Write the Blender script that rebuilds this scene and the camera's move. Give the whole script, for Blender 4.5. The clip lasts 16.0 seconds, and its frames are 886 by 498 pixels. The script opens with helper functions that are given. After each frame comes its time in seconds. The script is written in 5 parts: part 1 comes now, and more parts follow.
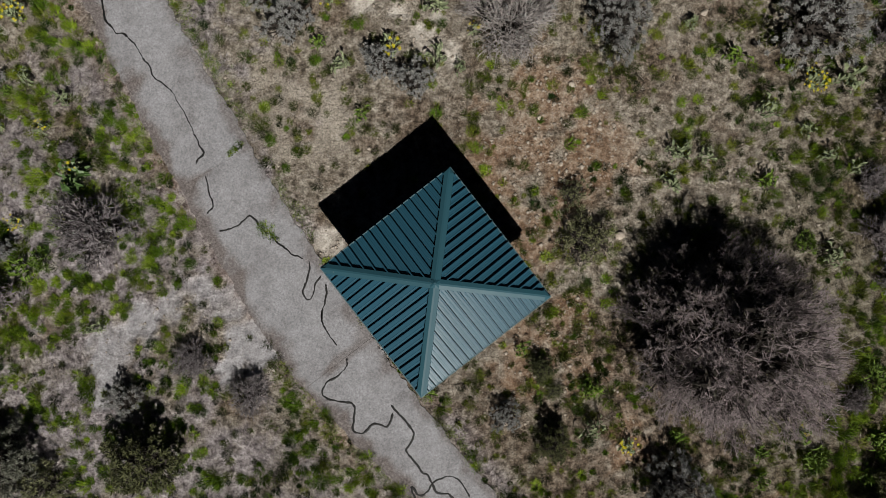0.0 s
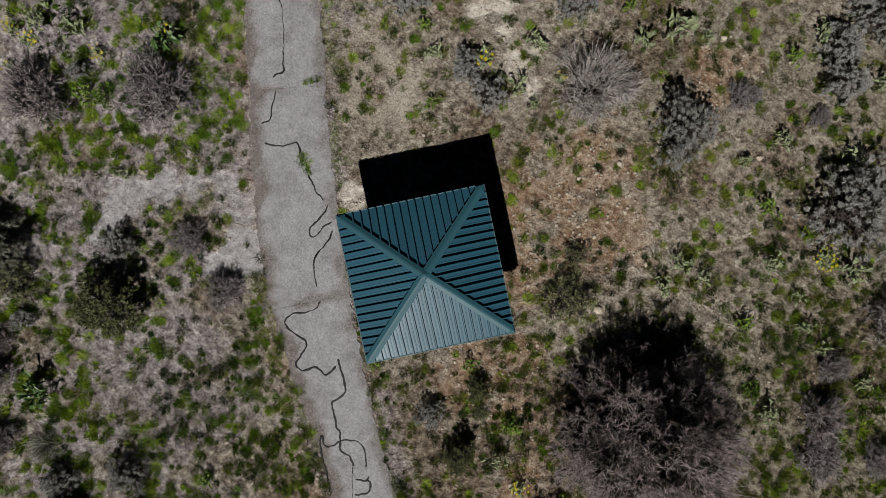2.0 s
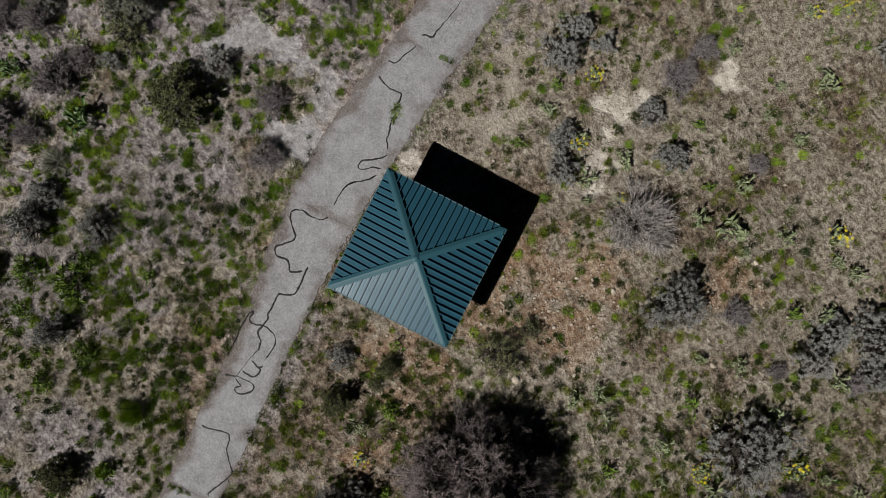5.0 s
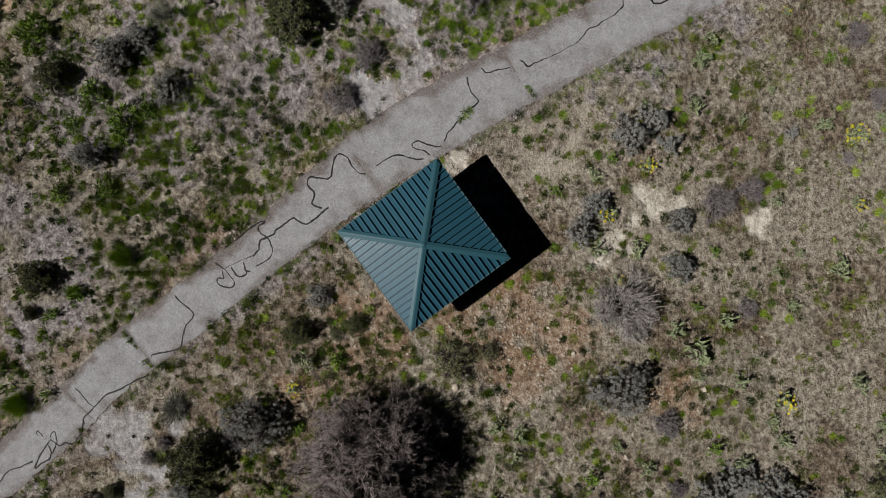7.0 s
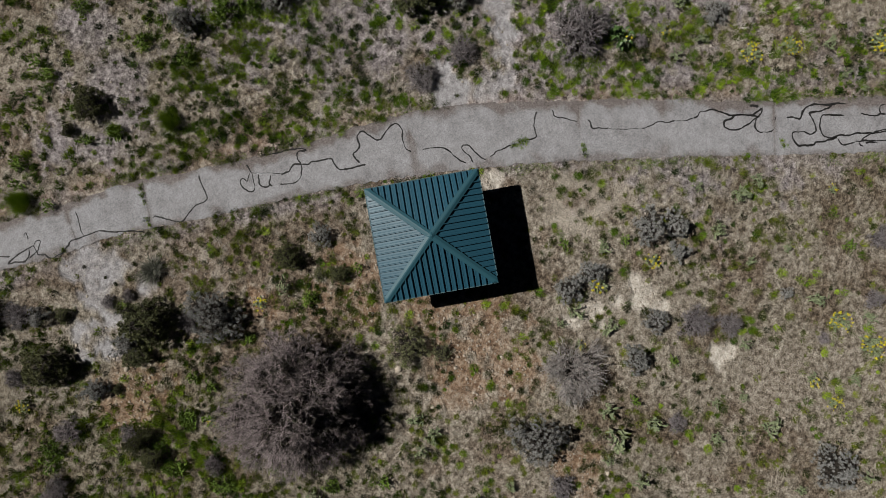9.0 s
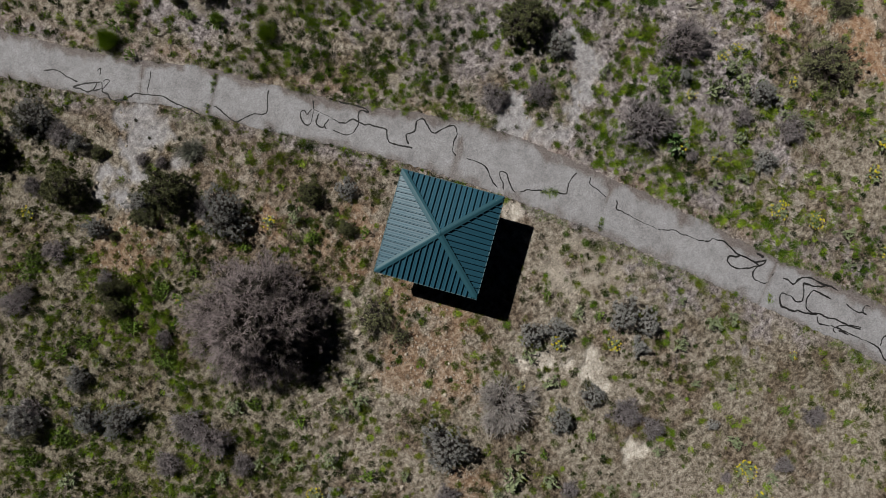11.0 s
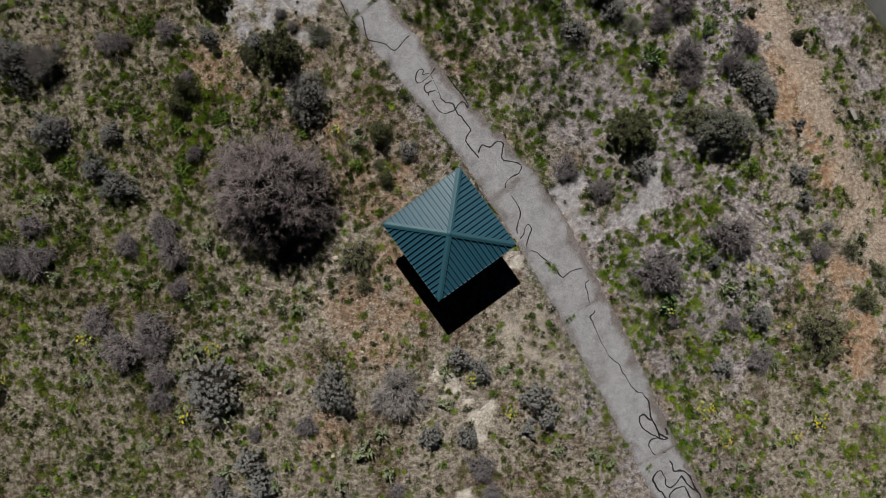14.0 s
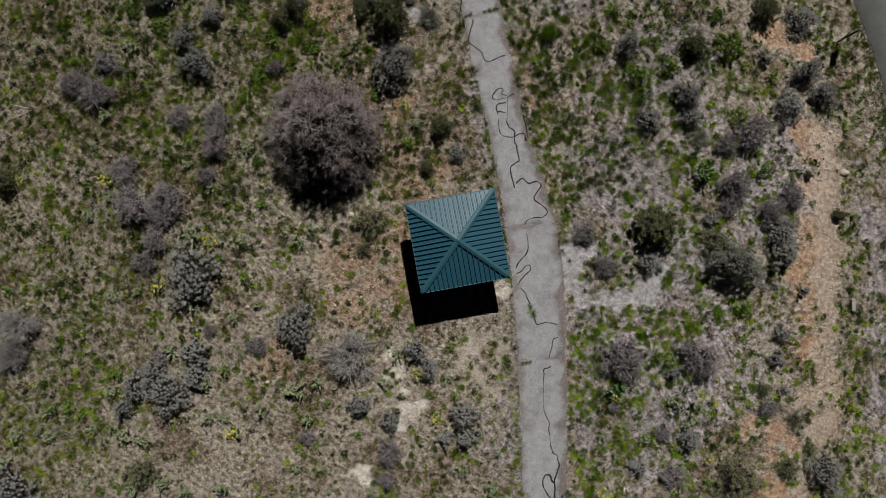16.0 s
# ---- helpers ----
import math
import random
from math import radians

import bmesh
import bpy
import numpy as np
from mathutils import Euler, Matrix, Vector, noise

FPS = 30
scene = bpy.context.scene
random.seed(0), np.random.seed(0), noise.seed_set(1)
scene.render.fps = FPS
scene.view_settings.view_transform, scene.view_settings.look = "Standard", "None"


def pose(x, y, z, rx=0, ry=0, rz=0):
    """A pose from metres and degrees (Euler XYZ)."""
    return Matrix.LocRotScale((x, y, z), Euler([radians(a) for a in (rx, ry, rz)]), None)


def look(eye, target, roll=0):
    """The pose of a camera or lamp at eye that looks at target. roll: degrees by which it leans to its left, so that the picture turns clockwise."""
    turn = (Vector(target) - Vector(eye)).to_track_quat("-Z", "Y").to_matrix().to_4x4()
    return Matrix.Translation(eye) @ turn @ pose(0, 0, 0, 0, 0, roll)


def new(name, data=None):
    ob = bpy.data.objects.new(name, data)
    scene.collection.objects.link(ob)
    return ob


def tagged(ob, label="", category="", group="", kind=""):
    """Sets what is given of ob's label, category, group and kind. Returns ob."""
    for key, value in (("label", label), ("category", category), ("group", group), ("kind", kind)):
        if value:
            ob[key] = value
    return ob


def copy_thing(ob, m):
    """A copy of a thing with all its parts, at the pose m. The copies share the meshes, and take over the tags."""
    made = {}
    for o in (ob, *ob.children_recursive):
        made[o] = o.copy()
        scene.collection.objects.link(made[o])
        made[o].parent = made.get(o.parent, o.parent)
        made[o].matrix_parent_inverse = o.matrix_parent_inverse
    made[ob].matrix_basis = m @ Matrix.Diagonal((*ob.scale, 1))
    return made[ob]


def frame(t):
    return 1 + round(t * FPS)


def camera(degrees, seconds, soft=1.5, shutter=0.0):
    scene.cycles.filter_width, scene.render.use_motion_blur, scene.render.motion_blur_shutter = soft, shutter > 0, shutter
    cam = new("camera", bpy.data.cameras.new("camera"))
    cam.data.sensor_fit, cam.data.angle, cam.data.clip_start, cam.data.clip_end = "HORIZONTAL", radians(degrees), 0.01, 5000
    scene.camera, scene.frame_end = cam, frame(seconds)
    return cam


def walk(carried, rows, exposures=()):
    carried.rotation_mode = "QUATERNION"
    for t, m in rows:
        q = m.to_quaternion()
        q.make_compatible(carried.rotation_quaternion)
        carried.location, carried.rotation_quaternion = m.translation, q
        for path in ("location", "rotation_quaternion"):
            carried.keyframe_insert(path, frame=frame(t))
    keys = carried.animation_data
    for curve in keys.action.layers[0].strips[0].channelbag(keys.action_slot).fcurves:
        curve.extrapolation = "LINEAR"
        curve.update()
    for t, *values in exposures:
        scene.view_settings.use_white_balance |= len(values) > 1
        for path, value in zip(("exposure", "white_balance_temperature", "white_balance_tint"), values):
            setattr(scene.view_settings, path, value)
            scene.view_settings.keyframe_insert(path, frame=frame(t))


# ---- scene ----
# ---- camera: a drone that rises over the shelter and turns as it looks straight down ----
cam = camera(74.0, 16.0, soft=0.5)
# seconds, x, y, height, heading, two small tilts
ROWS = [
    (0.0, -0.000, 0.000, 21.360, 0.000, 0.066, -0.233),
    (0.5, -0.009, 0.008, 21.757, 6.494, 0.020, -0.279),
    (1.0, -0.018, 0.018, 22.139, 12.978, 0.008, -0.289),
    (1.5, -0.043, 0.020, 22.534, 19.452, 0.031, -0.263),
    (2.0, -0.072, 0.014, 22.955, 25.951, 0.060, -0.195),
    (2.5, -0.139, 0.004, 23.403, 32.457, 0.103, -0.117),
    (3.0, -0.186, 0.008, 23.878, 38.946, 0.137, -0.009),
    (3.5, -0.219, -0.009, 24.348, 45.472, 0.138, 0.087),
    (4.0, -0.214, 0.009, 24.794, 51.957, 0.130, 0.163),
    (4.5, -0.203, 0.008, 25.237, 58.507, 0.105, 0.172),
    (5.0, -0.197, -0.023, 25.683, 65.126, 0.061, 0.123),
    (5.5, -0.197, -0.071, 26.134, 71.773, 0.006, 0.043),
    (6.0, -0.204, -0.123, 26.593, 78.406, -0.056, -0.039),
    (6.5, -0.219, -0.165, 27.062, 84.985, -0.118, -0.096),
    (7.0, -0.239, -0.192, 27.536, 91.506, -0.177, -0.101),
    (7.5, -0.253, -0.228, 27.996, 98.065, -0.232, -0.055),
    (8.0, -0.257, -0.301, 28.433, 104.595, -0.266, -0.005),
    (8.5, -0.209, -0.363, 28.843, 111.093, -0.303, 0.051),
    (9.0, -0.138, -0.405, 29.274, 117.600, -0.312, 0.094),
    (9.5, -0.075, -0.430, 29.778, 124.067, -0.280, 0.132),
    (10.0, -0.026, -0.440, 30.342, 130.492, -0.218, 0.164),
    (10.5, 0.012, -0.440, 30.941, 136.890, -0.141, 0.189),
    (11.0, 0.041, -0.433, 31.546, 143.278, -0.063, 0.205),
    (11.5, 0.063, -0.424, 32.132, 149.671, -0.000, 0.207),
    (12.0, 0.073, -0.404, 32.677, 156.077, 0.029, 0.199),
    (12.5, 0.053, -0.344, 33.186, 162.488, 0.013, 0.188),
    (13.0, 0.042, -0.294, 33.688, 168.911, 0.005, 0.139),
    (13.5, 0.062, -0.235, 34.180, 175.304, -0.025, 0.047),
    (14.0, 0.024, -0.220, 34.665, 181.731, 0.009, 0.038),
    (14.5, 0.053, -0.173, 35.138, 188.195, 0.025, -0.058),
    (15.0, 0.067, -0.155, 35.618, 194.681, 0.070, -0.138),
    (15.5, 0.054, -0.169, 36.112, 201.095, 0.145, -0.198),
    (16.0, 0.034, -0.184, 36.630, 207.514, 0.211, -0.253),
]
walk(cam, [(t, pose(x, y, z, 0, 0, h) @ pose(0, 0, 0, a, 0, 0) @ pose(0, 0, 0, 0, -b, 0)) for t, x, y, z, h, a, b in ROWS])
scene.view_settings.exposure = 0.25

# ---- light: clear spring midday, sun from the south-south-east ----
SUN = Vector((0.61, -2.22, 2.55)).normalized()
world = bpy.data.worlds.new("sky")
scene.world = world
world.use_nodes = True
wt = world.node_tree
sky = wt.nodes.new("ShaderNodeTexSky")
sky.sky_type, sky.sun_disc = "NISHITA", False
sky.sun_elevation = math.asin(SUN.z)
sky.sun_rotation = math.atan2(SUN.x, SUN.y)
sky.altitude, sky.air_density, sky.dust_density = 3000, 0.035, 0.0
wt.links.new(sky.outputs[0], wt.nodes["Background"].inputs[0])
wt.nodes["Background"].inputs[1].default_value = 0.05
sun = new("sun", bpy.data.lights.new("sun", "SUN"))
sun.data.energy, sun.data.angle, sun.data.color = 5.0, radians(0.53), (1.0, 0.965, 0.885)
sun.matrix_world = look(SUN * 80, (0, 0, 0))


# ---- materials ----
def nodes_of(name, rough=0.9, metal=0.0, spec=0.2):
    m = bpy.data.materials.new(name)
    m.use_nodes = True
    nt = m.node_tree
    b = nt.nodes["Principled BSDF"]
    b.inputs["Roughness"].default_value, b.inputs["Metallic"].default_value = rough, metal
    b.inputs["Specular IOR Level"].default_value = spec
    return m, nt, b


def node(nt, kind, ins=(), **props):
    n = nt.nodes.new("ShaderNode" + kind)
    for k, v in props.items():
        setattr_plain(n, k, v)
    for k, v in dict(ins).items():
        if hasattr(v, "is_linked"):
            nt.links.new(v, n.inputs[k])
        else:
            n.inputs[k].default_value = v
    return n


def setattr_plain(n, k, v):
    if k == "operation":
        n.operation = v
    elif k == "blend_type":
        n.blend_type = v
    elif k == "data_type":
        n.data_type = v
    elif k == "attribute_name":
        n.attribute_name = v
    elif k == "feature":
        n.feature = v


def pos(nt):
    return node(nt, "NewGeometry").outputs["Position"]


def noise_of(nt, scale, detail=4.0, rough=0.55, vector=None):
    return node(nt, "TexNoise", {"Vector": vector or pos(nt), "Scale": scale, "Detail": detail, "Roughness": rough}).outputs["Fac"]


def ramp(nt, fac, stops):
    r = nt.nodes.new("ShaderNodeValToRGB")
    e = r.color_ramp.elements
    while len(e) < len(stops):
        e.new(0.5)
    for el, (p, c) in zip(e, stops):
        el.position, el.color = p, (*c, 1)
    nt.links.new(fac, r.inputs[0])
    return r.outputs[0]


def mix(nt, fac, a, b, kind="MIX"):
    n = nt.nodes.new("ShaderNodeMix")
    n.data_type, n.blend_type = "RGBA", kind
    for sock, v in ((n.inputs[0], fac), (n.inputs[6], a), (n.inputs[7], b)):
        if hasattr(v, "is_linked"):
            nt.links.new(v, sock)
        else:
            sock.default_value = v if isinstance(v, float) else (*v, 1)
    return n.outputs[2]


def maths(nt, op, a, b=0.0, clamp=False):
    n = nt.nodes.new("ShaderNodeMath")
    n.operation, n.use_clamp = op, clamp
    for sock, v in ((n.inputs[0], a), (n.inputs[1], b)):
        if hasattr(v, "is_linked"):
            nt.links.new(v, sock)
        else:
            sock.default_value = v
    return n.outputs[0]


def bump(nt, bsdf, height, strength, distance):
    n = node(nt, "Bump", {"Height": height, "Strength": strength, "Distance": distance})
    nt.links.new(n.outputs[0], bsdf.inputs["Normal"])


def attr(nt, name):
    return node(nt, "Attribute", attribute_name=name).outputs["Fac"]


def ground_material():
    m, nt, b = nodes_of("meadow_soil", 0.95, 0, 0.1)
    fine, mid, broad = noise_of(nt, 13, 5, 0.8), noise_of(nt, 3.4, 6, 0.7), noise_of(nt, 0.55, 3)
    stretched = node(nt, "Mapping", {"Vector": pos(nt), "Scale": (9, 60, 20), "Rotation": (0, 0, 0.6)}).outputs[0]
    straw = noise_of(nt, 1.0, 4, 0.7, stretched)
    litter = ramp(nt, mid, [(0.36, (0.045, 0.0348, 0.024)), (0.45, (0.162, 0.135, 0.1068)), (0.53, (0.294, 0.258, 0.2202)), (0.64, (0.444, 0.408, 0.357))])
    litter = mix(nt, maths(nt, "MULTIPLY", straw, 0.3), litter, (0.252, 0.222, 0.186))
    litter = mix(nt, maths(nt, "MULTIPLY", broad, 0.25), litter, (0.132, 0.114, 0.099))
    c = mix(nt, attr(nt, "straw"), litter, ramp(nt, straw, [(0.3, (0.25, 0.218, 0.185)), (0.7, (0.44, 0.395, 0.345))]))
    brown = ramp(nt, mid, [(0.36, (0.027, 0.0198, 0.0144)), (0.5, (0.12, 0.0888, 0.066)), (0.64, (0.252, 0.207, 0.168))])
    c = mix(nt, attr(nt, "brown"), c, brown)
    ash = ramp(nt, mid, [(0.36, (0.072, 0.061, 0.066)), (0.47, (0.212, 0.187, 0.201)), (0.62, (0.43, 0.393, 0.413))])
    c = mix(nt, attr(nt, "ash"), c, ash)
    moss = ramp(nt, mid, [(0.38, (0.012, 0.012, 0.0048)), (0.62, (0.09, 0.0852, 0.036))])
    c = mix(nt, maths(nt, "MULTIPLY", attr(nt, "green"), 0.4), c, moss)
    red = ramp(nt, mid, [(0.3, (0.09, 0.048, 0.0288)), (0.48, (0.204, 0.1242, 0.078)), (0.66, (0.33, 0.252, 0.192))])
    c = mix(nt, attr(nt, "red"), c, red)
    grey = ramp(nt, mid, [(0.32, (0.132, 0.126, 0.1356)), (0.48, (0.216, 0.21, 0.2238)), (0.64, (0.294, 0.288, 0.303))])
    c = mix(nt, attr(nt, "gravel"), c, grey)
    sand = ramp(nt, mid, [(0.3, (0.252, 0.225, 0.198)), (0.5, (0.384, 0.354, 0.321)), (0.68, (0.468, 0.444, 0.414))])
    c = mix(nt, attr(nt, "sand"), c, sand)
    grain = ramp(nt, fine, [(0.36, (0.36, 0.34, 0.32)), (0.48, (0.98, 0.98, 0.98)), (0.62, (1.5, 1.5, 1.5))])
    bare = maths(nt, "MAXIMUM", attr(nt, "sand"), maths(nt, "MAXIMUM", attr(nt, "gravel"), attr(nt, "red")))
    grain = mix(nt, maths(nt, "MULTIPLY", bare, 0.4), grain, (1.0, 1.0, 1.0))
    c = mix(nt, 1.0, c, grain, "MULTIPLY")
    nt.links.new(c, b.inputs["Base Color"])
    relief = maths(nt, "ADD", fine, maths(nt, "MULTIPLY", mid, 2.5))
    bump(nt, b, maths(nt, "MULTIPLY", relief, maths(nt, "SUBTRACT", 1.0, maths(nt, "MULTIPLY", bare, 0.75))), 1.0, 0.09)
    return m


def asphalt_material():
    m, nt, b = nodes_of("weathered_asphalt", 0.92, 0, 0.2)
    grit = node(nt, "TexVoronoi", {"Vector": pos(nt), "Scale": 38.0}).outputs["Distance"]
    fine, mid, broad = noise_of(nt, 15, 6, 0.85), noise_of(nt, 2.2, 6, 0.7), noise_of(nt, 0.45, 4)
    c = ramp(nt, mid, [(0.3, (0.165, 0.1662, 0.18)), (0.5, (0.201, 0.2022, 0.2196)), (0.72, (0.24, 0.2412, 0.2604))])
    c = mix(nt, maths(nt, "MULTIPLY", broad, 0.5), c, (0.207, 0.2028, 0.2124))
    stain = ramp(nt, noise_of(nt, 0.8, 6, 0.7), [(0.36, (0.8, 0.785, 0.785)), (0.5, (1, 1, 1)), (0.68, (1.08, 1.08, 1.09))])
    c = mix(nt, 1.0, c, stain, "MULTIPLY")
    c = mix(nt, 1.0, c, ramp(nt, fine, [(0.36, (0.6, 0.585, 0.585)), (0.5, (1, 1, 1)), (0.64, (1.38, 1.38, 1.39))]), "MULTIPLY")
    chips = maths(nt, "LESS_THAN", grit, 0.16)
    c = mix(nt, maths(nt, "MULTIPLY", chips, 0.35), c, (0.33, 0.327, 0.33))
    c = mix(nt, attr(nt, "edge"), c, ramp(nt, fine, [(0.34, (0.03, 0.024, 0.0222)), (0.5, (0.102, 0.0858, 0.0834)), (0.66, (0.216, 0.192, 0.186))]))
    nt.links.new(c, b.inputs["Base Color"])
    bump(nt, b, maths(nt, "ADD", fine, grit), 0.5, 0.012)
    return m


def leafy(name, dark, light, rough=0.7, spec=0.25):
    """Foliage or stems whose colour differs from leaf to leaf and from clump to clump."""
    m, nt, b = nodes_of(name, rough, 0, spec)
    island = node(nt, "NewGeometry").outputs["Random Per Island"]
    clump = noise_of(nt, 2.6, 4, 0.65)
    f = maths(nt, "ADD", maths(nt, "MULTIPLY", island, 0.42), maths(nt, "MULTIPLY", clump, 0.62))
    thing = node(nt, "ObjectInfo").outputs["Random"]
    c = ramp(nt, f, [(0.12, dark), (0.9, light)])
    c = mix(nt, 1.0, c, ramp(nt, thing, [(0.0, (0.82, 0.82, 0.82)), (1.0, (1.15, 1.12, 1.1))]), "MULTIPLY")
    nt.links.new(c, b.inputs["Base Color"])
    return m


def grass(name, dark, mid, light):
    """Blades coloured by the tuft that they belong to, with small differences from blade to blade."""
    m, nt, b = nodes_of(name, 0.75, 0, 0.2)
    island = node(nt, "NewGeometry").outputs["Random Per Island"]
    f = maths(nt, "ADD", maths(nt, "MULTIPLY", attr(nt, "tuft"), 0.84), maths(nt, "MULTIPLY", island, 0.16))
    nt.links.new(ramp(nt, f, [(0.12, dark), (0.48, mid), (0.86, light)]), b.inputs["Base Color"])
    return m


def painted_metal(name, colour, rough):
    m, nt, b = nodes_of(name, rough, 0.0, 0.26)
    big, fine = noise_of(nt, 1.1, 4), noise_of(nt, 55, 3)
    thing = node(nt, "ObjectInfo").outputs["Random"]
    c = mix(nt, maths(nt, "MULTIPLY", big, 0.35), colour, tuple(0.72 * v + 0.012 for v in colour))
    c = mix(nt, 1.0, c, ramp(nt, thing, [(0.0, (0.92, 0.92, 0.92)), (1.0, (1.06, 1.06, 1.06))]), "MULTIPLY")
    specks = maths(nt, "GREATER_THAN", noise_of(nt, 17, 2), 0.74)
    c = mix(nt, maths(nt, "MULTIPLY", specks, 0.5), c, (0.192, 0.204, 0.198))
    nt.links.new(c, b.inputs["Base Color"])
    nt.links.new(maths(nt, "ADD", rough - 0.08, maths(nt, "MULTIPLY", big, 0.16)), b.inputs["Roughness"])
    bump(nt, b, fine, 0.08, 0.002)
    return m


def mottled(name, a, c2, scale, rough=0.85, relief=0.4):
    m, nt, b = nodes_of(name, rough, 0, 0.2)
    n1, n2 = noise_of(nt, scale, 5, 0.65), noise_of(nt, scale * 7, 3)
    c = ramp(nt, n1, [(0.3, a), (0.7, c2)])
    thing = node(nt, "ObjectInfo").outputs["Random"]
    c = mix(nt, 1.0, c, ramp(nt, thing, [(0.0, (0.75, 0.75, 0.75)), (1.0, (1.2, 1.2, 1.2))]), "MULTIPLY")
    nt.links.new(c, b.inputs["Base Color"])
    bump(nt, b, n2, relief, 0.01)
    return m


SOIL = ground_material()
ASPHALT = asphalt_material()
ROADTOP = mottled("road_asphalt", (0.12, 0.123, 0.126), (0.156, 0.159, 0.162), 1.5, 0.85, 0.2)
TAR = mottled("crack_tar", (0.0072, 0.0072, 0.0078), (0.0168, 0.0162, 0.0162), 8, 0.55, 0.3)
TEAL = painted_metal("teal_roof_paint", (0.0135, 0.0605, 0.0945), 0.42)
TEAL_TRIM = painted_metal("teal_trim_paint", (0.0156, 0.063, 0.087), 0.5)
PALE_TRIM = painted_metal("weathered_trim_paint", (0.051, 0.096, 0.114), 0.45)
STEEL = painted_metal("dark_post_paint", (0.012, 0.0156, 0.018), 0.5)
CONCRETE = mottled("concrete", (0.204, 0.198, 0.186), (0.276, 0.264, 0.252), 4)
ROCK = mottled("pale_rock", (0.24, 0.195, 0.16), (0.46, 0.41, 0.355), 9, 0.9, 0.6)
DEADWOOD = leafy("bleached_deadwood", (0.228, 0.21, 0.192), (0.348, 0.324, 0.3))
DRY_STEM = leafy("grey_dead_leaf", (0.096, 0.087, 0.078), (0.252, 0.234, 0.216))
GREEN_BLADE = grass("green_grass", (0.009, 0.014, 0.0008), (0.054, 0.074, 0.003), (0.14, 0.165, 0.014))
FRESH_BLADE = grass("fresh_grass", (0.007, 0.022, 0.0005), (0.074, 0.136, 0.004), (0.2, 0.28, 0.02))
DRY_BLADE = grass("dry_grass", (0.102, 0.0828, 0.0636), (0.222, 0.1932, 0.1632), (0.342, 0.312, 0.27))
PALE_BLADE = grass("pale_straw", (0.19, 0.163, 0.145), (0.36, 0.322, 0.29), (0.48, 0.447, 0.412))
ASH_BLADE = grass("bleached_grass", (0.084, 0.071, 0.077), (0.243, 0.214, 0.23), (0.405, 0.374, 0.392))
MULES_LEAF = leafy("glossy_green_leaf", (0.018, 0.045, 0.012), (0.096, 0.162, 0.048), 0.5, 0.4)
SAGE_LEAF = leafy("sage_leaf", (0.066, 0.0678, 0.0672), (0.318, 0.321, 0.321))
DARK_LEAF = leafy("dark_leaf", (0.0096, 0.0126, 0.0048), (0.132, 0.141, 0.06))
OLIVE_LEAF = leafy("olive_leaf", (0.03, 0.0348, 0.0132), (0.222, 0.231, 0.126))
JUNIPER_LEAF = leafy("juniper_leaf", (0.054, 0.0588, 0.0468), (0.276, 0.282, 0.24))
BALSAM_LEAF = leafy("broad_leaf", (0.078, 0.102, 0.048), (0.252, 0.288, 0.18))
FRESH_LEAF = leafy("fresh_leaf", (0.027, 0.057, 0.006), (0.15, 0.228, 0.03))
PETAL = leafy("yellow_petal", (0.348, 0.3, 0.006), (0.48, 0.432, 0.018))
TWIG = leafy("grey_twig", (0.156, 0.141, 0.138), (0.384, 0.36, 0.36))
MAUVE_TWIG = leafy("mauve_twig", (0.057, 0.0498, 0.0522), (0.312, 0.282, 0.303))
TREE_TWIG = leafy("brown_grey_twig", (0.012, 0.01, 0.01), (0.37, 0.315, 0.335))
# bark of real stems, and the dark filler that stands in for inner shade
BARK_AND_SHADE = leafy("brown_bark_and_shade_fill", (0.0132, 0.0108, 0.009), (0.051, 0.042, 0.036))


# ---- building helpers ----
def tri_mesh(name, verts, faces):
    """A mesh from arrays of corners and of triangles or quads."""
    verts, faces = np.asarray(verts, np.float32), np.asarray(faces, np.int32)
    me = bpy.data.meshes.new(name)
    n, k = faces.shape
    me.vertices.add(len(verts))
    me.vertices.foreach_set("co", verts.ravel())
    me.loops.add(n * k)
    me.loops.foreach_set("vertex_index", faces.ravel())
    me.polygons.add(n)
    me.polygons.foreach_set("loop_start", np.arange(0, n * k, k, dtype=np.int32))
    me.update(calc_edges=True)
    return me


def put(name, me, material, parent=None, label="", m=None):
    ob = new(name, me)
    if material and not me.materials:
        me.materials.append(material)
    if parent:
        ob.parent = parent
    if m is not None:
        ob.matrix_basis = m
    if label:
        tagged(ob, label)
    return ob


def bm_mesh(name, bm):
    me = bpy.data.meshes.new(name)
    bm.to_mesh(me)
    bm.free()
    return me


def box_bm(sx, sy, sz, at=(0, 0, 0), bevel=0.0):
    bm = bmesh.new()
    bmesh.ops.create_cube(bm, size=1, matrix=Matrix.Translation(at) @ Matrix.Diagonal((sx, sy, sz, 1)))
    if bevel:
        bmesh.ops.bevel(bm, geom=bm.edges[:], offset=bevel, segments=2, affect="EDGES", profile=0.6)
    return bm


def prism_bm(outline, low, high):
    """A solid with the outline (x, y), from a lower to an upper height; each height a number or a function of x and y."""
    bm = bmesh.new()
    lo = low if callable(low) else (lambda x, y: low)
    hi = high if callable(high) else (lambda x, y: high)
    a = [bm.verts.new((x, y, lo(x, y))) for x, y in outline]
    b = [bm.verts.new((x, y, hi(x, y))) for x, y in outline]
    n = len(outline)
    bm.faces.new(b)
    bm.faces.new(a[::-1])
    for i in range(n):
        bm.faces.new((a[i], a[(i + 1) % n], b[(i + 1) % n], b[i]))
    bmesh.ops.recalc_face_normals(bm, faces=bm.faces[:])
    return bm


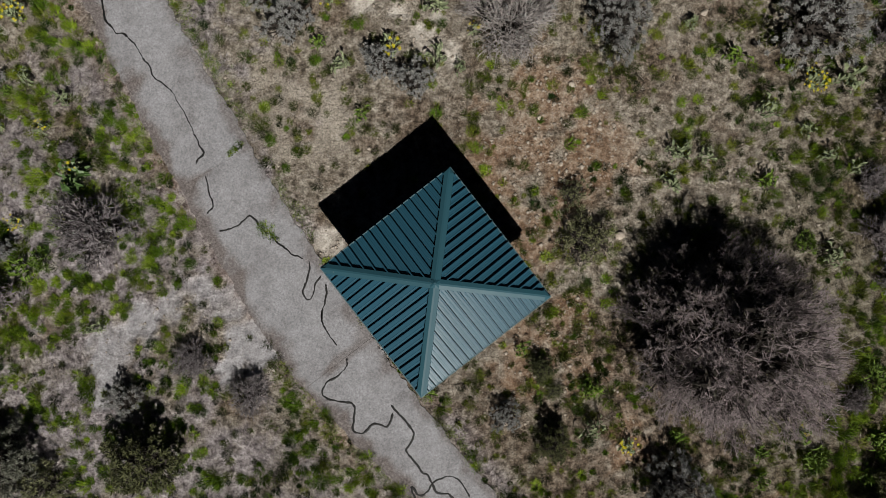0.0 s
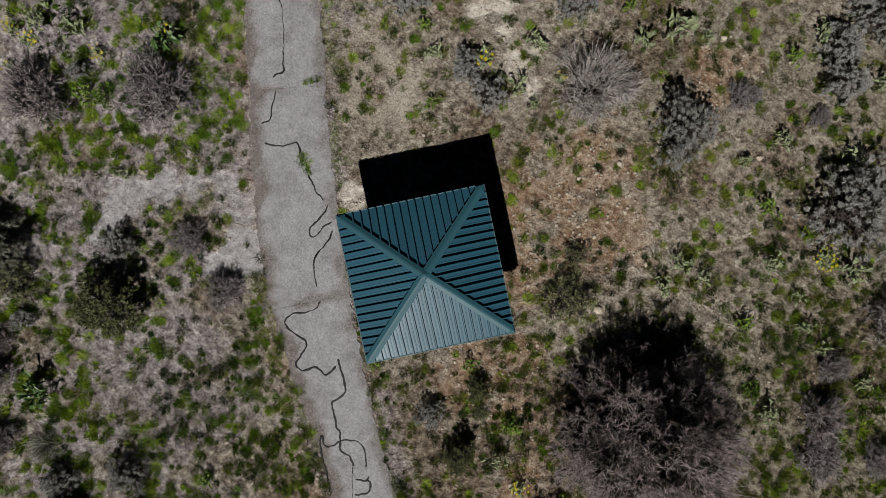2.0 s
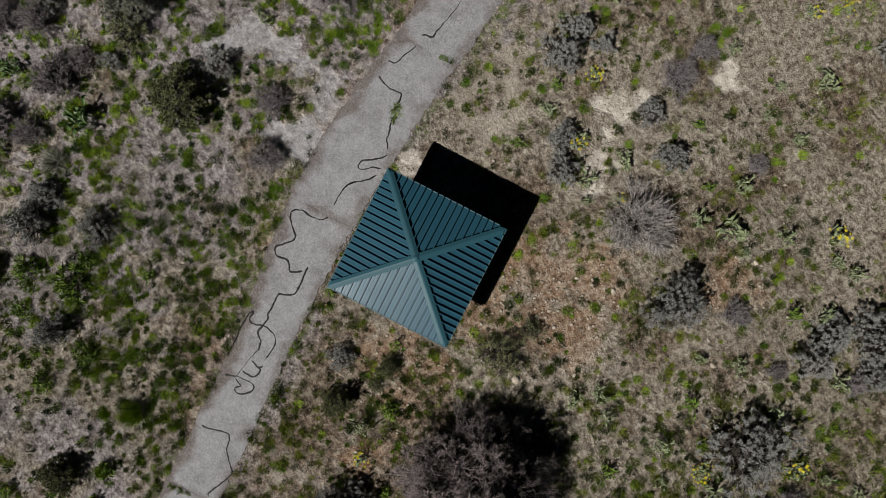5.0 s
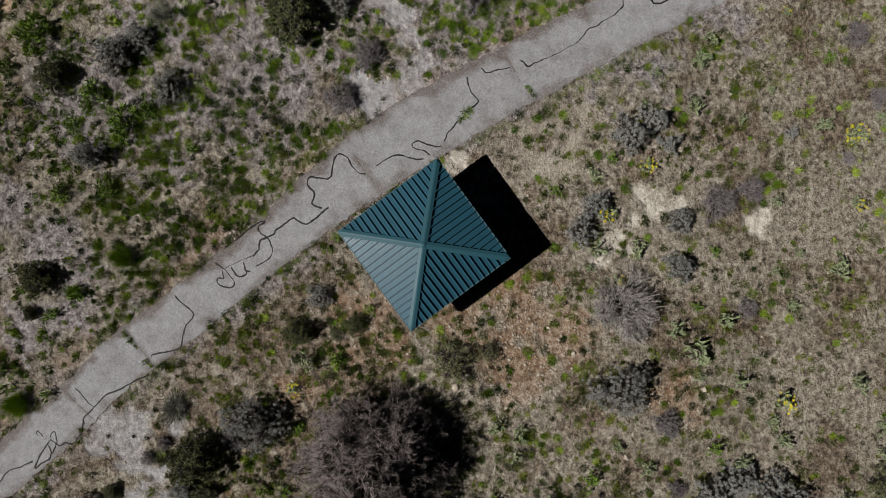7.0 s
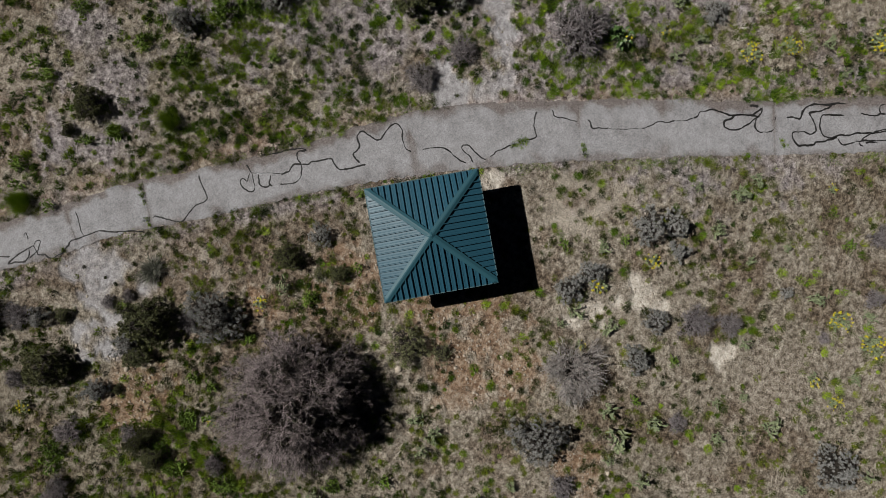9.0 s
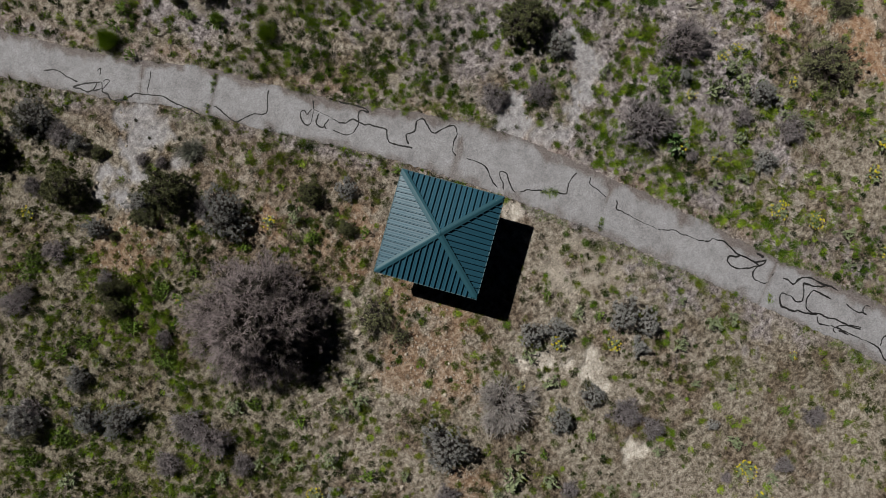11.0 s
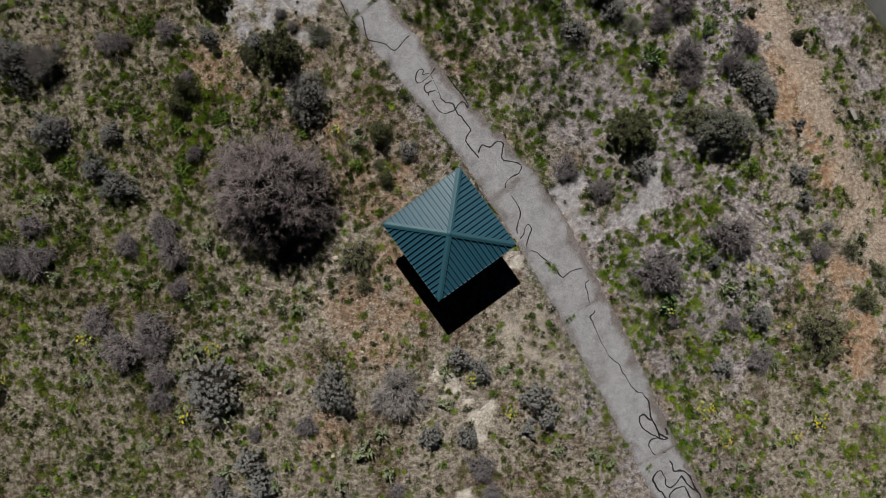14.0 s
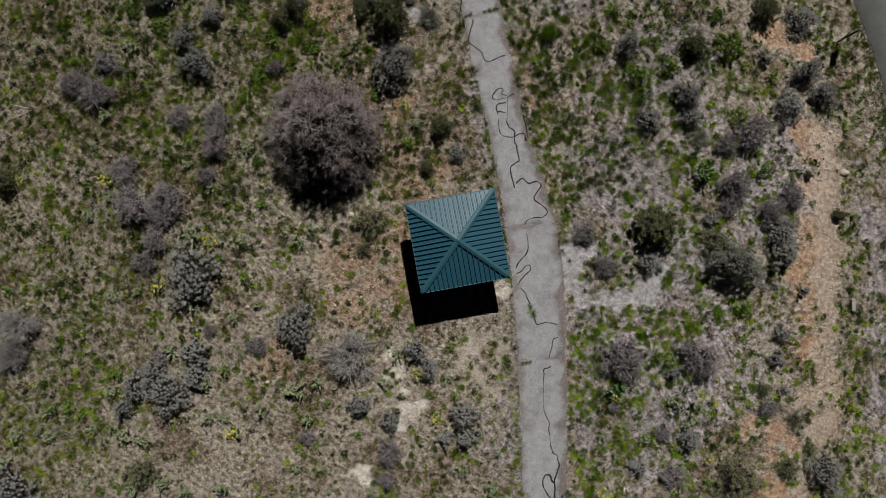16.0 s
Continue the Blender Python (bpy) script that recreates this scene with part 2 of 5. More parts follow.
def grid_noise(x, y, cell, seed):
    """Smooth value noise from 0 to 1 over the plan."""
    x, y = np.asarray(x, float) / cell + 1000.37 * (seed % 7), np.asarray(y, float) / cell + 777.11
    i, j = np.floor(x).astype(np.int64), np.floor(y).astype(np.int64)
    u, v = x - i, y - j
    u, v = u * u * (3 - 2 * u), v * v * (3 - 2 * v)

    def h(a, b):
        q = (a * 374761393 + b * 668265263 + seed * 974711) & 0xFFFFFFFF
        q = ((q ^ (q >> 13)) * 1274126177) & 0xFFFFFFFF
        return ((q ^ (q >> 16)) & 0xFFFF) / 65535.0
    return (h(i, j) * (1 - u) + h(i + 1, j) * u) * (1 - v) + (h(i, j + 1) * (1 - u) + h(i + 1, j + 1) * u) * v


def fractal(x, y, cell, seed):
    return 0.55 * grid_noise(x, y, cell, seed) + 0.3 * grid_noise(x, y, cell / 2.3, seed + 1) + 0.15 * grid_noise(x, y, cell / 5, seed + 2)


def smooth_line(points, step=0.25):
    """A rounded line through the points."""
    p = [Vector(q) for q in points]
    p = [2 * p[0] - p[1]] + p + [2 * p[-1] - p[-2]]
    out = []
    for a, b, c, d in zip(p, p[1:], p[2:], p[3:]):
        n = max(2, int((c - b).length / step))
        for i in range(n):
            t = i / n
            out.append(0.5 * (2 * b + (c - a) * t + (2 * a - 5 * b + 4 * c - d) * t * t + (3 * b - a - 3 * c + d) * t ** 3))
    return out + [p[-2]]


def line_distance(points, x, y):
    """Distance from a line; positive to its right."""
    best, side = np.full(np.shape(x), 1e9), np.ones(np.shape(x))
    for (ax, ay), (bx, by) in zip(points, points[1:]):
        ux, uy = bx - ax, by - ay
        k = np.clip(((x - ax) * ux + (y - ay) * uy) / (ux * ux + uy * uy), 0, 1)
        dx, dy = x - ax - k * ux, y - ay - k * uy
        d = np.hypot(dx, dy)
        near = d < best
        best, side = np.where(near, d, best), np.where(near, -np.sign(ux * dy - uy * dx), side)
    return best * side


# ---- plan ----
ROAD_EDGE = [(-4, -36.5), (-10, -31.3), (-15.8, -26.7), (-20.5, -22.2), (-25.4, -16.2), (-30, -9.5), (-33.5, -2), (-36, 7), (-37.5, 20)]
# middle of the path and its width
PATH = [(13.5, -23.8, 2.4), (10.3, -20.1, 2.35), (8.15, -17.75, 2.3), (5.85, -15.6, 2.35), (4.15, -13.6, 2.45), (2.4, -11.35, 2.35), (0.7, -9.38, 2.35),
        (-0.37, -8.13, 2.45), (-1.57, -6.77, 2.65), (-2.81, -5.43, 2.9), (-3.95, -4.04, 3.15), (-4.98, -2.59, 3.25), (-5.98, -1.13, 3.2), (-6.9, 0.38, 3.1),
        (-7.77, 1.9, 3.05), (-8.69, 3.5, 3.05), (-10.2, 6.2, 2.95), (-11.45, 8.6, 2.75), (-12.6, 10.85, 2.65), (-14.09, 13.5, 2.7), (-15.73, 16.39, 2.8),
        (-17.2, 19.6, 2.9), (-19.5, 25, 3.0), (-22, 31, 3.2)]
SHELTER = Vector((-0.315, -1.04, 0))
TURN = -52.1


def ground_z(x, y):
    d = line_distance(ROAD_EDGE, x, y)
    u = np.clip((10 - d) / 8.5, 0, 1)
    z = -1.4 * u * u * (3 - 2 * u)
    off = np.abs(line_distance([p[:2] for p in PATH], x, y))
    calm = np.clip((off - 1.9) / 1.5, 0, 1) * np.clip((np.hypot(x - SHELTER.x, y - SHELTER.y) - 3.5) / 2, 0, 1) * np.clip(d / 1.5, 0, 1)
    return z + calm * (0.16 * (fractal(x, y, 3.1, 11) - 0.5) + 0.05 * (fractal(x, y, 0.7, 12) - 0.5))


def gz(x, y):
    return float(ground_z(np.array([float(x)]), np.array([float(y)]))[0])


PALE_BANK = [(-18.18, -17.79, 1.1), (-18.99, -16.23, 1.1), (-19.64, -14.58, 1.2), (-20.61, -13.11, 1.2), (-21.41, -11.55, 1.25), (-22.07, -9.91, 1.2), (-22.87, -8.35, 1.2), (-23.52, -6.71, 1.2), (-24.17, -5.07, 1.25), (-25.14, -3.6, 1.3), (-25.94, -2.04, 1.3), (-25.65, -0.7, 0.7), (-26.63, 2.34, 1.0), (-24.06, -2.64, 0.8), (-18.42, -12.76, 0.6), (-26.9, 4.5, 1.1), (-27.2, 7, 1.2)]
VERGE = [(-19.0, -18.8, 0.7), (-19.74, -17.6, 0.7), (-20.26, -16.29, 0.7), (-20.69, -14.93, 0.7), (-21.33, -13.68, 0.7), (-22.16, -12.53, 0.7), (-22.97, -11.37, 0.7), (-23.52, -10.07, 0.7), (-23.95, -8.71, 0.7), (-24.53, -7.43, 0.7), (-25.33, -6.27, 0.7), (-26.16, -5.12, 0.7), (-26.77, -3.86, 0.7), (-27.23, -2.52, 0.7), (-27.75, -1.21, 0.7), (-28.52, -0.03, 0.7), (-29.35, 1.11, 0.7), (-17.25, -23.25, 0.45), (-17.98, -22.44, 0.45), (-18.91, -21.33, 0.5), (-19.25, -19.92, 0.5)]


def patches(x, y, spots):
    """1 inside round spots (x, y, radius) with ragged rims, 0 outside."""
    f = np.zeros(np.shape(x))
    rag = 1.5 * (fractal(x, y, 1.1, 21) - 0.5) + 0.75 * (grid_noise(x, y, 0.3, 22) - 0.5)
    for cx, cy, r in spots:
        d = np.hypot(x - cx, y - cy) / r + rag
        f = np.maximum(f, np.clip((1.12 - d) / 0.4, 0, 1))
    return f


SAND = [(0.18, 7.04, 0.5), (-0.77, 7.74, 0.72), (-1.69, 8.65, 0.5), (-2.49, 9.5, 0.68), (-2.62, 10.74, 0.46), (-2.9, 9.0, 0.46), (-1.42, 14.54, 0.68), (-2.23, 14.71, 0.3), (-4.13, 0.31, 0.5), (-0.3, 8.4, 0.4)]
STRAW = [(-5.45, 4.9, 1.25), (-4.29, 4.2, 0.75), (-5.66, 3.79, 0.6), (-4.3, 5.4, 0.6), (6.6, -10.2, 1.6), (-3.6, -8.6, 1.0), (-11.5, 3.4, 0.7), (-5.0, 4.26, 1.03), (-5.93, 4.98, 0.82), (-3.87, 4.67, 0.7), (-6.54, 6.42, 0.62)]
GRAVEL = [(-8.88, -1.45, 0.8), (-9.97, -2.02, 0.8), (-11.02, -2.65, 0.75), (-11.98, -3.47, 0.85), (-12.38, -4.46, 0.7), (-12.27, -5.28, 0.45), (-7.91, -1.94, 0.8), (-7.18, -3.34, 0.95), (-7.73, -4.42, 0.6),
          (8.96, -15.71, 1.0), (8.63, -14.46, 0.95), (10.26, -14.56, 0.85), (11.83, -14.22, 0.8), (12.19, -13.08, 0.85), (10.68, -13.23, 0.75), (9.66, -16.13, 0.55), (12.89, -13.51, 0.45), (8.4, -12.51, 0.5)]
RED = [(3.4, 5.3, 2.0), (5.4, 3.9, 1.7), (2.7, 3.6, 1.7), (1.9, 2.4, 1.1), (4.3, 2.2, 1.2), (6.5, -7.25, 1.0), (2.7, -3.6, 1.7), (4.6, -2.3, 1.0), (6.5, 10.9, 1.3), (3.2, 0.4, 1.4), (13.5, -10.9, 1.9), (5.0, -4.6, 1.0)]
BANK = [(-9, -27.5, 1.4), (-11.84, -22.03, 1.2), (-13.09, -22.28, 1.1), (-14.27, -22.29, 0.8), (-16.39, -17.45, 1.0), (-17.33, -17.54, 0.9), (-20.19, -9.72, 1.1), (-21.15, -8.25, 1.0), (-22.02, -7.11, 1.1), (-22.74, -5.71, 1.0), (-22.39, -4.94, 0.7), (-18.78, -9.78, 0.6), (-21.53, 0.85, 0.7), (-23.48, 0.43, 0.9), (-24.5, 0.49, 0.8), (-23.89, 1.6, 0.7), (-24.29, 2.97, 0.7), (-25.09, 3.54, 0.8), (-17.58, -16.28, 0.9), (-18.71, -14.49, 0.9), (-19.22, -11.99, 0.9), (-20.17, -10.9, 1.0), (-24.6, 5, 1.6)]
LUSH_WEST = [(-5.6, -20.4, 2.2), (-6.1, -15.5, 2.2), (-5.4, -11.6, 1.6), (-9.4, -18.3, 2.0), (-8.0, -11.4, 1.6), (-2.3, -15.9, 1.3), (-17.7, 15.6, 2.3), (-16.2, 12.4, 1.5), (-14.6, 4.3, 2.4), (-13.2, 7.6, 1.5), (-19.3, -18.2, 0.9), (-20.9, -15.8, 0.9), (-22.4, -13.4, 0.9), (-23.8, -11.2, 0.9), (-25.0, -8.8, 0.9), (-26.4, -6.3, 0.9), (-27.8, -4.2, 0.9), (-29.2, -2.1, 0.9), (-30.6, 0.5, 0.9), (-19.5, 18.8, 1.8), (-15.9, 12.6, 1.5), (-17.6, 15.1, 1.8), (-14.4, 10.7, 1.0)]
LUSH_MEADOW = [(-11.2, 2.6, 1.5), (-9.9, 0.6, 0.9), (-2.9, -9.8, 1.5), (-11.0, 1.0, 1.6), (-5.4, -9.6, 1.8), (16.5, -8.5, 4.5), (21, -5.5, 5.0), (24, -1, 5.5), (19, 1.5, 3.5), (-7.4, -16.5, 3.2), (-5, -13.4, 2.0), (24, 1, 3.0), (-1.9, -11.2, 1.2), (-11.8, 1.6, 1.0)]
LUSH_STRIP = [(-14.11, 8.4, 0.9), (-15.02, 9.83, 1.01), (-15.8, 11.32, 1.07), (-16.51, 12.86, 1.07), (-17.24, 14.38, 1.13), (-17.99, 15.2, 1.27), (-16.91, 10.42, 0.96), (-16.62, 8.35, 0.84), (-18.84, 12.59, 0.96), (-9.56, 0.31, 0.56), (-10.33, 1.17, 0.73), (-11.11, 2.67, 0.68), (-10.16, -0.96, 0.62)]
RANK_WEST = [(-5.21, -22.01, 1.64), (-4.4, -17.57, 1.91), (-7.07, -14.88, 1.64), (-2.77, -14.61, 1.64), (-1.66, -19.4, 1.37), (-6.44, -11.9, 1.37), (-8.14, -16.16, 1.43), (-7.28, -13.52, 1.43), (-5.16, -16.98, 1.67), (-4.3, -14.34, 1.43), (-6.42, -10.88, 0.95), (-1.9, -15.91, 1.43)]
LUSH = LUSH_WEST + LUSH_MEADOW + VERGE + LUSH_STRIP + RANK_WEST


PALE_FLAT = [(0.5, -19.2, 2.2), (1.4, -17.4, 1.6), (3.4, -17.4, 1.3), (4.2, -19.6, 1.6), (-1.2, -20.6, 1.6)]
ASH = [(-13, 6.5, 5), (-11, 1, 4.5), (-16, 0, 5), (-14, -6, 4.5), (-9, -9, 4.5), (-7, -15, 5), (-14.5, 12, 4), (-16, -13, 4), (-23.8, -14.4, 1.5), (-25.6, -11.3, 1.5), (-27.3, -8.1, 1.5), (-29.2, -4.9, 1.5), (-21.8, -17.5, 1.5), (-31, -1.5, 1.5), (-32.6, 2, 1.5)]
ASH += PALE_FLAT


def ash_mats(x, y):
    """Mats of bleached lilac-grey dead grass west of the path."""
    return 0.9 * patches(x, y, ASH) * np.clip((fractal(x, y, 2.0, 35) - 0.24) * 5, 0, 1)


EARTHY = [(3.5, -6, 2.6), (6.3, -6.8, 2.2), (1.2, -5.2, 1.6), (6, -3.6, 2.2), (8.2, -9.6, 2.6), (4.6, -9.2, 2.0), (13.4, -4.4, 2.4), (10.5, -8.0, 2.2), (2.2, -7.6, 1.6)]


def brown_soil(x, y):
    """Bare red-brown soil showing between the grass of the meadow."""
    return np.clip((0.75 * fractal(x, y, 2.3, 37) + 0.25 * grid_noise(x, y, 0.35, 38) + 0.12 * patches(x, y, RED) + 0.16 * patches(x, y, EARTHY) - 0.53) * 7, 0, 0.9)


def verge_dirt(x, y):
    """Pinkish bare dirt along the path's western edge."""
    off = -line_distance([p[:2] for p in PATH], x, y)
    return np.clip(1 - np.abs(off - 1.75) / 0.6, 0, 1) * np.clip((fractal(x, y, 1.7, 36) - 0.3) * 3, 0, 1)


# ---- ground, one sheet out to the horizon ----
def build_ground():
    near = np.arange(-33, 33.01, 0.22)
    far = 33 + np.cumsum(0.22 * 1.27 ** np.arange(1, 34))
    axis = np.concatenate([-far[::-1], near, far])
    x, y = np.meshgrid(axis, axis)
    n = len(axis)
    z = ground_z(x, y)
    q = np.arange(n * n).reshape(n, n)
    faces = np.stack([q[:-1, :-1], q[:-1, 1:], q[1:, 1:], q[1:, :-1]], -1).reshape(-1, 4)
    me = tri_mesh("ground", np.stack([x, y, z], -1).reshape(-1, 3), faces)
    for key, spots in (("brown", RED), ("ash", ASH), ("sand", SAND), ("straw", STRAW), ("gravel", GRAVEL), ("red", BANK), ("green", LUSH)):
        f = patches(x, y, spots)
        if key == "red":
            f = np.maximum(f, 0.6 * patches(x, y, RED))
        if key == "green":
            f = np.clip(f * 0.5 + np.clip((fractal(x, y, 4.5, 31) - 0.42) * 3, 0, 1) * 0.5 + np.clip((x - 10) / 6, 0, 1) * (0.3 + 0.7 * fractal(x, y, 1.4, 32)), 0, 1)
        if key == "red":
            f = f * np.clip(0.35 + 1.1 * fractal(x, y, 0.9, 41), 0, 1)
        if key == "sand":
            f = f * np.clip(0.3 + 1.2 * fractal(x, y, 0.5, 45), 0, 1)
            f = np.maximum(f, 0.34 * patches(x, y, PALE_BANK) * np.clip(0.1 + 1.3 * fractal(x, y, 0.6, 44), 0, 1))
        if key == "brown":
            f = brown_soil(x, y)
        if key == "ash":
            off = np.abs(line_distance([p[:2] for p in PATH], x, y))
            f = np.maximum(ash_mats(x, y), 0.85 * np.clip(1 - np.abs(off - 1.6) / 0.75, 0, 1) * np.clip((fractal(x, y, 1.2, 46) - 0.3) * 3, 0, 1))
        if key == "red":
            f = np.maximum(np.maximum(f, 0.62 * patches(x, y, PALE_BANK)), 0.5 * verge_dirt(x, y))
        if key == "gravel":
            f = f * np.clip(0.45 + 0.9 * fractal(x, y, 0.8, 43), 0, 1)
        a = me.attributes.new(key, "FLOAT", "POINT")
        a.data.foreach_set("value", f.astype(np.float32).ravel())
    me.shade_smooth()
    tagged(put("ground", me, SOIL), "dry spring meadow soil with straw litter and bare patches", "ground", kind="structure")


build_ground()


# ---- path with its sections and sealed cracks ----
def path_frame():
    line = smooth_line([Vector(p) for p in PATH], 0.1)
    pts = np.array([(p.x, p.y) for p in line])
    width = np.array([p.z for p in line])
    d = np.gradient(pts, axis=0)
    d /= np.linalg.norm(d, axis=1)[:, None]
    return pts, width, np.stack([d[:, 1], -d[:, 0]], 1)


PATH_PTS, PATH_W, PATH_N = path_frame()
JOINTS = [(7.7, -17.0), (4.95, -14.3), (-3.7, -4.0), (-8.1, 3.1), (-12.9, 11.6)]


def build_path():
    root = tagged(new("path"), "cracked grey asphalt footpath with worn crumbling edges", "footpath", kind="structure")
    cuts = sorted(int(np.argmin(np.hypot(*(PATH_PTS - j).T))) for j in JOINTS)
    bounds = [0] + cuts + [len(PATH_PTS) - 1]
    across = np.array([-1, -0.95, -0.89, -0.82, -0.75, -0.68, -0.6, -0.5, -0.25, 0, 0.25, 0.5, 0.65, 0.76, 0.83, 0.89, 0.95, 1])
    for a, b in zip(bounds, bounds[1:]):
        rows = np.arange(a, b + 1)
        c, nrm, w = PATH_PTS[rows].copy(), PATH_N[rows], PATH_W[rows]
        tang = np.stack([-nrm[:, 1], nrm[:, 0]], 1)
        c[0] += tang[0] * 0.004
        c[-1] -= tang[-1] * 0.004
        left = w / 2 + 0.3 * (fractal(c[:, 0], c[:, 1], 1.6, 51) - 0.5) + 0.16 * (grid_noise(c[:, 0], c[:, 1], 0.2, 55) - 0.5)
        right = w / 2 + 0.2 * (fractal(c[:, 0], c[:, 1], 1.2, 52) - 0.5) + 0.14 * (grid_noise(c[:, 0], c[:, 1], 0.18, 56) - 0.5)
        half = np.where(across[None, :] < 0, left[:, None], right[:, None])
        xy = c[:, None, :] + nrm[:, None, :] * (across[None, :] * half)[..., None]
        z = ground_z(xy[..., 0], xy[..., 1]) + 0.03 + 0.012 * (1 - across ** 2)[None, :] + 0.006 * (grid_noise(xy[..., 0], xy[..., 1], 0.5, 53) - 0.5)
        top = np.concatenate([xy, z[..., None]], -1)
        low = top.copy()
        low[..., 2] -= 0.1
        m, k = top.shape[:2]
        v = np.concatenate([top.reshape(-1, 3), low.reshape(-1, 3)])
        q = np.arange(m * k).reshape(m, k)
        f = [np.stack([q[:-1, :-1], q[1:, :-1], q[1:, 1:], q[:-1, 1:]], -1).reshape(-1, 4)]
        ring = np.concatenate([q[:, 0], q[-1, 1:], q[::-1, -1][1:], q[0, ::-1][1:]])
        f.append(np.stack([ring[:-1], ring[:-1] + m * k, ring[1:] + m * k, ring[1:]], -1))
        me = tri_mesh("asphalt_section", v, np.concatenate(f))
        me.shade_flat()
        ends = np.minimum(np.arange(m), np.arange(m)[::-1])[:, None] * 0.1
        wear = np.maximum(np.abs(across)[None, :] - np.where(across < 0, 0.6, 0.72)[None, :], 0.3 - 1.5 * ends)
        e = np.clip((wear + 0.9 * (fractal(xy[..., 0], xy[..., 1], 0.8, 54) - 0.5)) / 0.26, 0, 1)
        e = e * np.where(across < 0, 1.0, 0.7)[None, :] * 0.9
        at = me.attributes.new("edge", "FLOAT", "POINT")
        at.data.foreach_set("value", np.concatenate([e.ravel(), e.ravel()]).astype(np.float32))
        put("asphalt_section", me, ASPHALT, root)
    return root


path = build_path()


def seal_crack(points, width):
    line = smooth_line([Vector((*p, 0)) for p in points], 0.06)
    c = np.array([(p.x, p.y) for p in line])
    c += 0.055 * (np.stack([grid_noise(c[:, 0], c[:, 1], 0.13, 61), grid_noise(c[:, 0], c[:, 1], 0.13, 62)], 1) - 0.5)
    d = np.gradient(c, axis=0)
    d /= np.linalg.norm(d, axis=1)[:, None] + 1e-9
    nrm = np.stack([d[:, 1], -d[:, 0]], 1)
    w = 1.3 * width * np.clip(0.25 + 1.3 * fractal(c[:, 0], c[:, 1], 0.4, 63) + 0.7 * (grid_noise(c[:, 0], c[:, 1], 0.09, 64) - 0.5), 0.2, 1.5)
    w[0] = w[-1] = 0.008
    z = ground_z(c[:, 0], c[:, 1]) + 0.043
    rows = [np.concatenate([c + nrm * (w * s)[:, None], (z + h)[:, None]], 1) for s, h in ((-0.5, -0.006), (-0.3, 0.009), (0.3, 0.009), (0.5, -0.006))]
    m = len(c)
    q = np.arange(4 * m).reshape(4, m)
    f = np.stack([q[:-1, :-1], q[1:, :-1], q[1:, 1:], q[:-1, 1:]], -1).reshape(-1, 4)
    put("crack_seal", tri_mesh("crack_seal", np.concatenate(rows), f), TAR, path, "glossy black tar crack seal")


seal_crack([(-8.69, 1.30), (-8.50, 1.49), (-8.43, 1.72), (-8.59, 2.08), (-8.67, 2.42), (-8.73, 2.71)], 0.05)
seal_crack([(-9.06, 3.11), (-9.01, 3.26), (-8.77, 3.51), (-8.95, 3.80), (-8.98, 3.98), (-9.17, 4.22)], 0.06)
seal_crack([(-9.14, 4.24), (-9.42, 4.82), (-9.91, 5.71)], 0.03)
seal_crack([(-9.91, 5.71), (-10.17, 5.96), (-10.37, 6.10), (-10.59, 6.27), (-10.76, 6.66), (-11.03, 7.00)], 0.06)
seal_crack([(-11.03, 7.00), (-11.25, 7.42), (-11.54, 7.72)], 0.035)
seal_crack([(-11.54, 7.72), (-11.78, 7.88), (-11.97, 7.87), (-12.15, 8.10), (-12.36, 8.33), (-12.43, 8.64), (-12.50, 9.08), (-12.56, 9.37), (-12.78, 9.73), (-12.95, 10.12), (-13.15, 10.56)], 0.06)
seal_crack([(-13.35, 9.91), (-13.48, 10.10), (-13.57, 10.34)], 0.1)
seal_crack([(-13.61, 10.54), (-13.32, 10.40), (-13.02, 10.18), (-12.78, 9.73), (-12.57, 9.46), (-12.35, 9.39), (-12.22, 9.20), (-11.99, 9.19), (-11.87, 9.39), (-11.91, 9.71), (-12.08, 9.97), (-12.44, 10.23), (-12.84, 10.40), (-13.11, 10.55)], 0.07)
seal_crack([(-13.64, 10.52), (-13.36, 10.60), (-13.06, 10.51), (-12.76, 10.54), (-12.54, 10.72), (-12.47, 10.95), (-12.62, 11.25), (-12.76, 11.46), (-12.95, 11.52)], 0.06)
seal_crack([(-13.48, 11.31), (-13.27, 11.39)], 0.05)
seal_crack([(-13.71, 11.82), (-13.86, 12.03), (-13.91, 12.26), (-13.96, 12.42), (-14.17, 12.44), (-14.39, 12.39), (-14.69, 12.48), (-14.95, 12.73), (-15.08, 13.04), (-15.25, 13.36), (-15.50, 13.71), (-15.65, 13.95), (-15.72, 14.14)], 0.075)
seal_crack([(-15.32, 13.55), (-15.10, 13.44), (-14.78, 13.13), (-14.58, 12.86), (-14.43, 12.71), (-14.30, 12.94), (-14.09, 13.21), (-13.87, 13.39), (-13.68, 13.40), (-13.54, 13.25), (-13.52, 12.91), (-13.34, 12.68), (-13.26, 12.47), (-13.10, 12.46), (-12.88, 12.71), (-12.78, 13.01), (-12.94, 13.31), (-13.16, 13.67), (-13.32, 13.68), (-13.50, 13.97), (-13.80, 14.29), (-14.08, 14.52)], 0.075)
seal_crack([(-15.13, 14.29), (-15.00, 13.97), (-14.82, 13.63), (-14.65, 13.36), (-14.37, 13.38), (-14.09, 13.50), (-13.86, 13.75), (-13.77, 14.05), (-13.90, 14.30), (-14.13, 14.50), (-14.22, 14.61), (-14.34, 14.96), (-14.60, 15.21), (-14.86, 15.64), (-15.12, 16.14), (-15.43, 16.55)], 0.07)
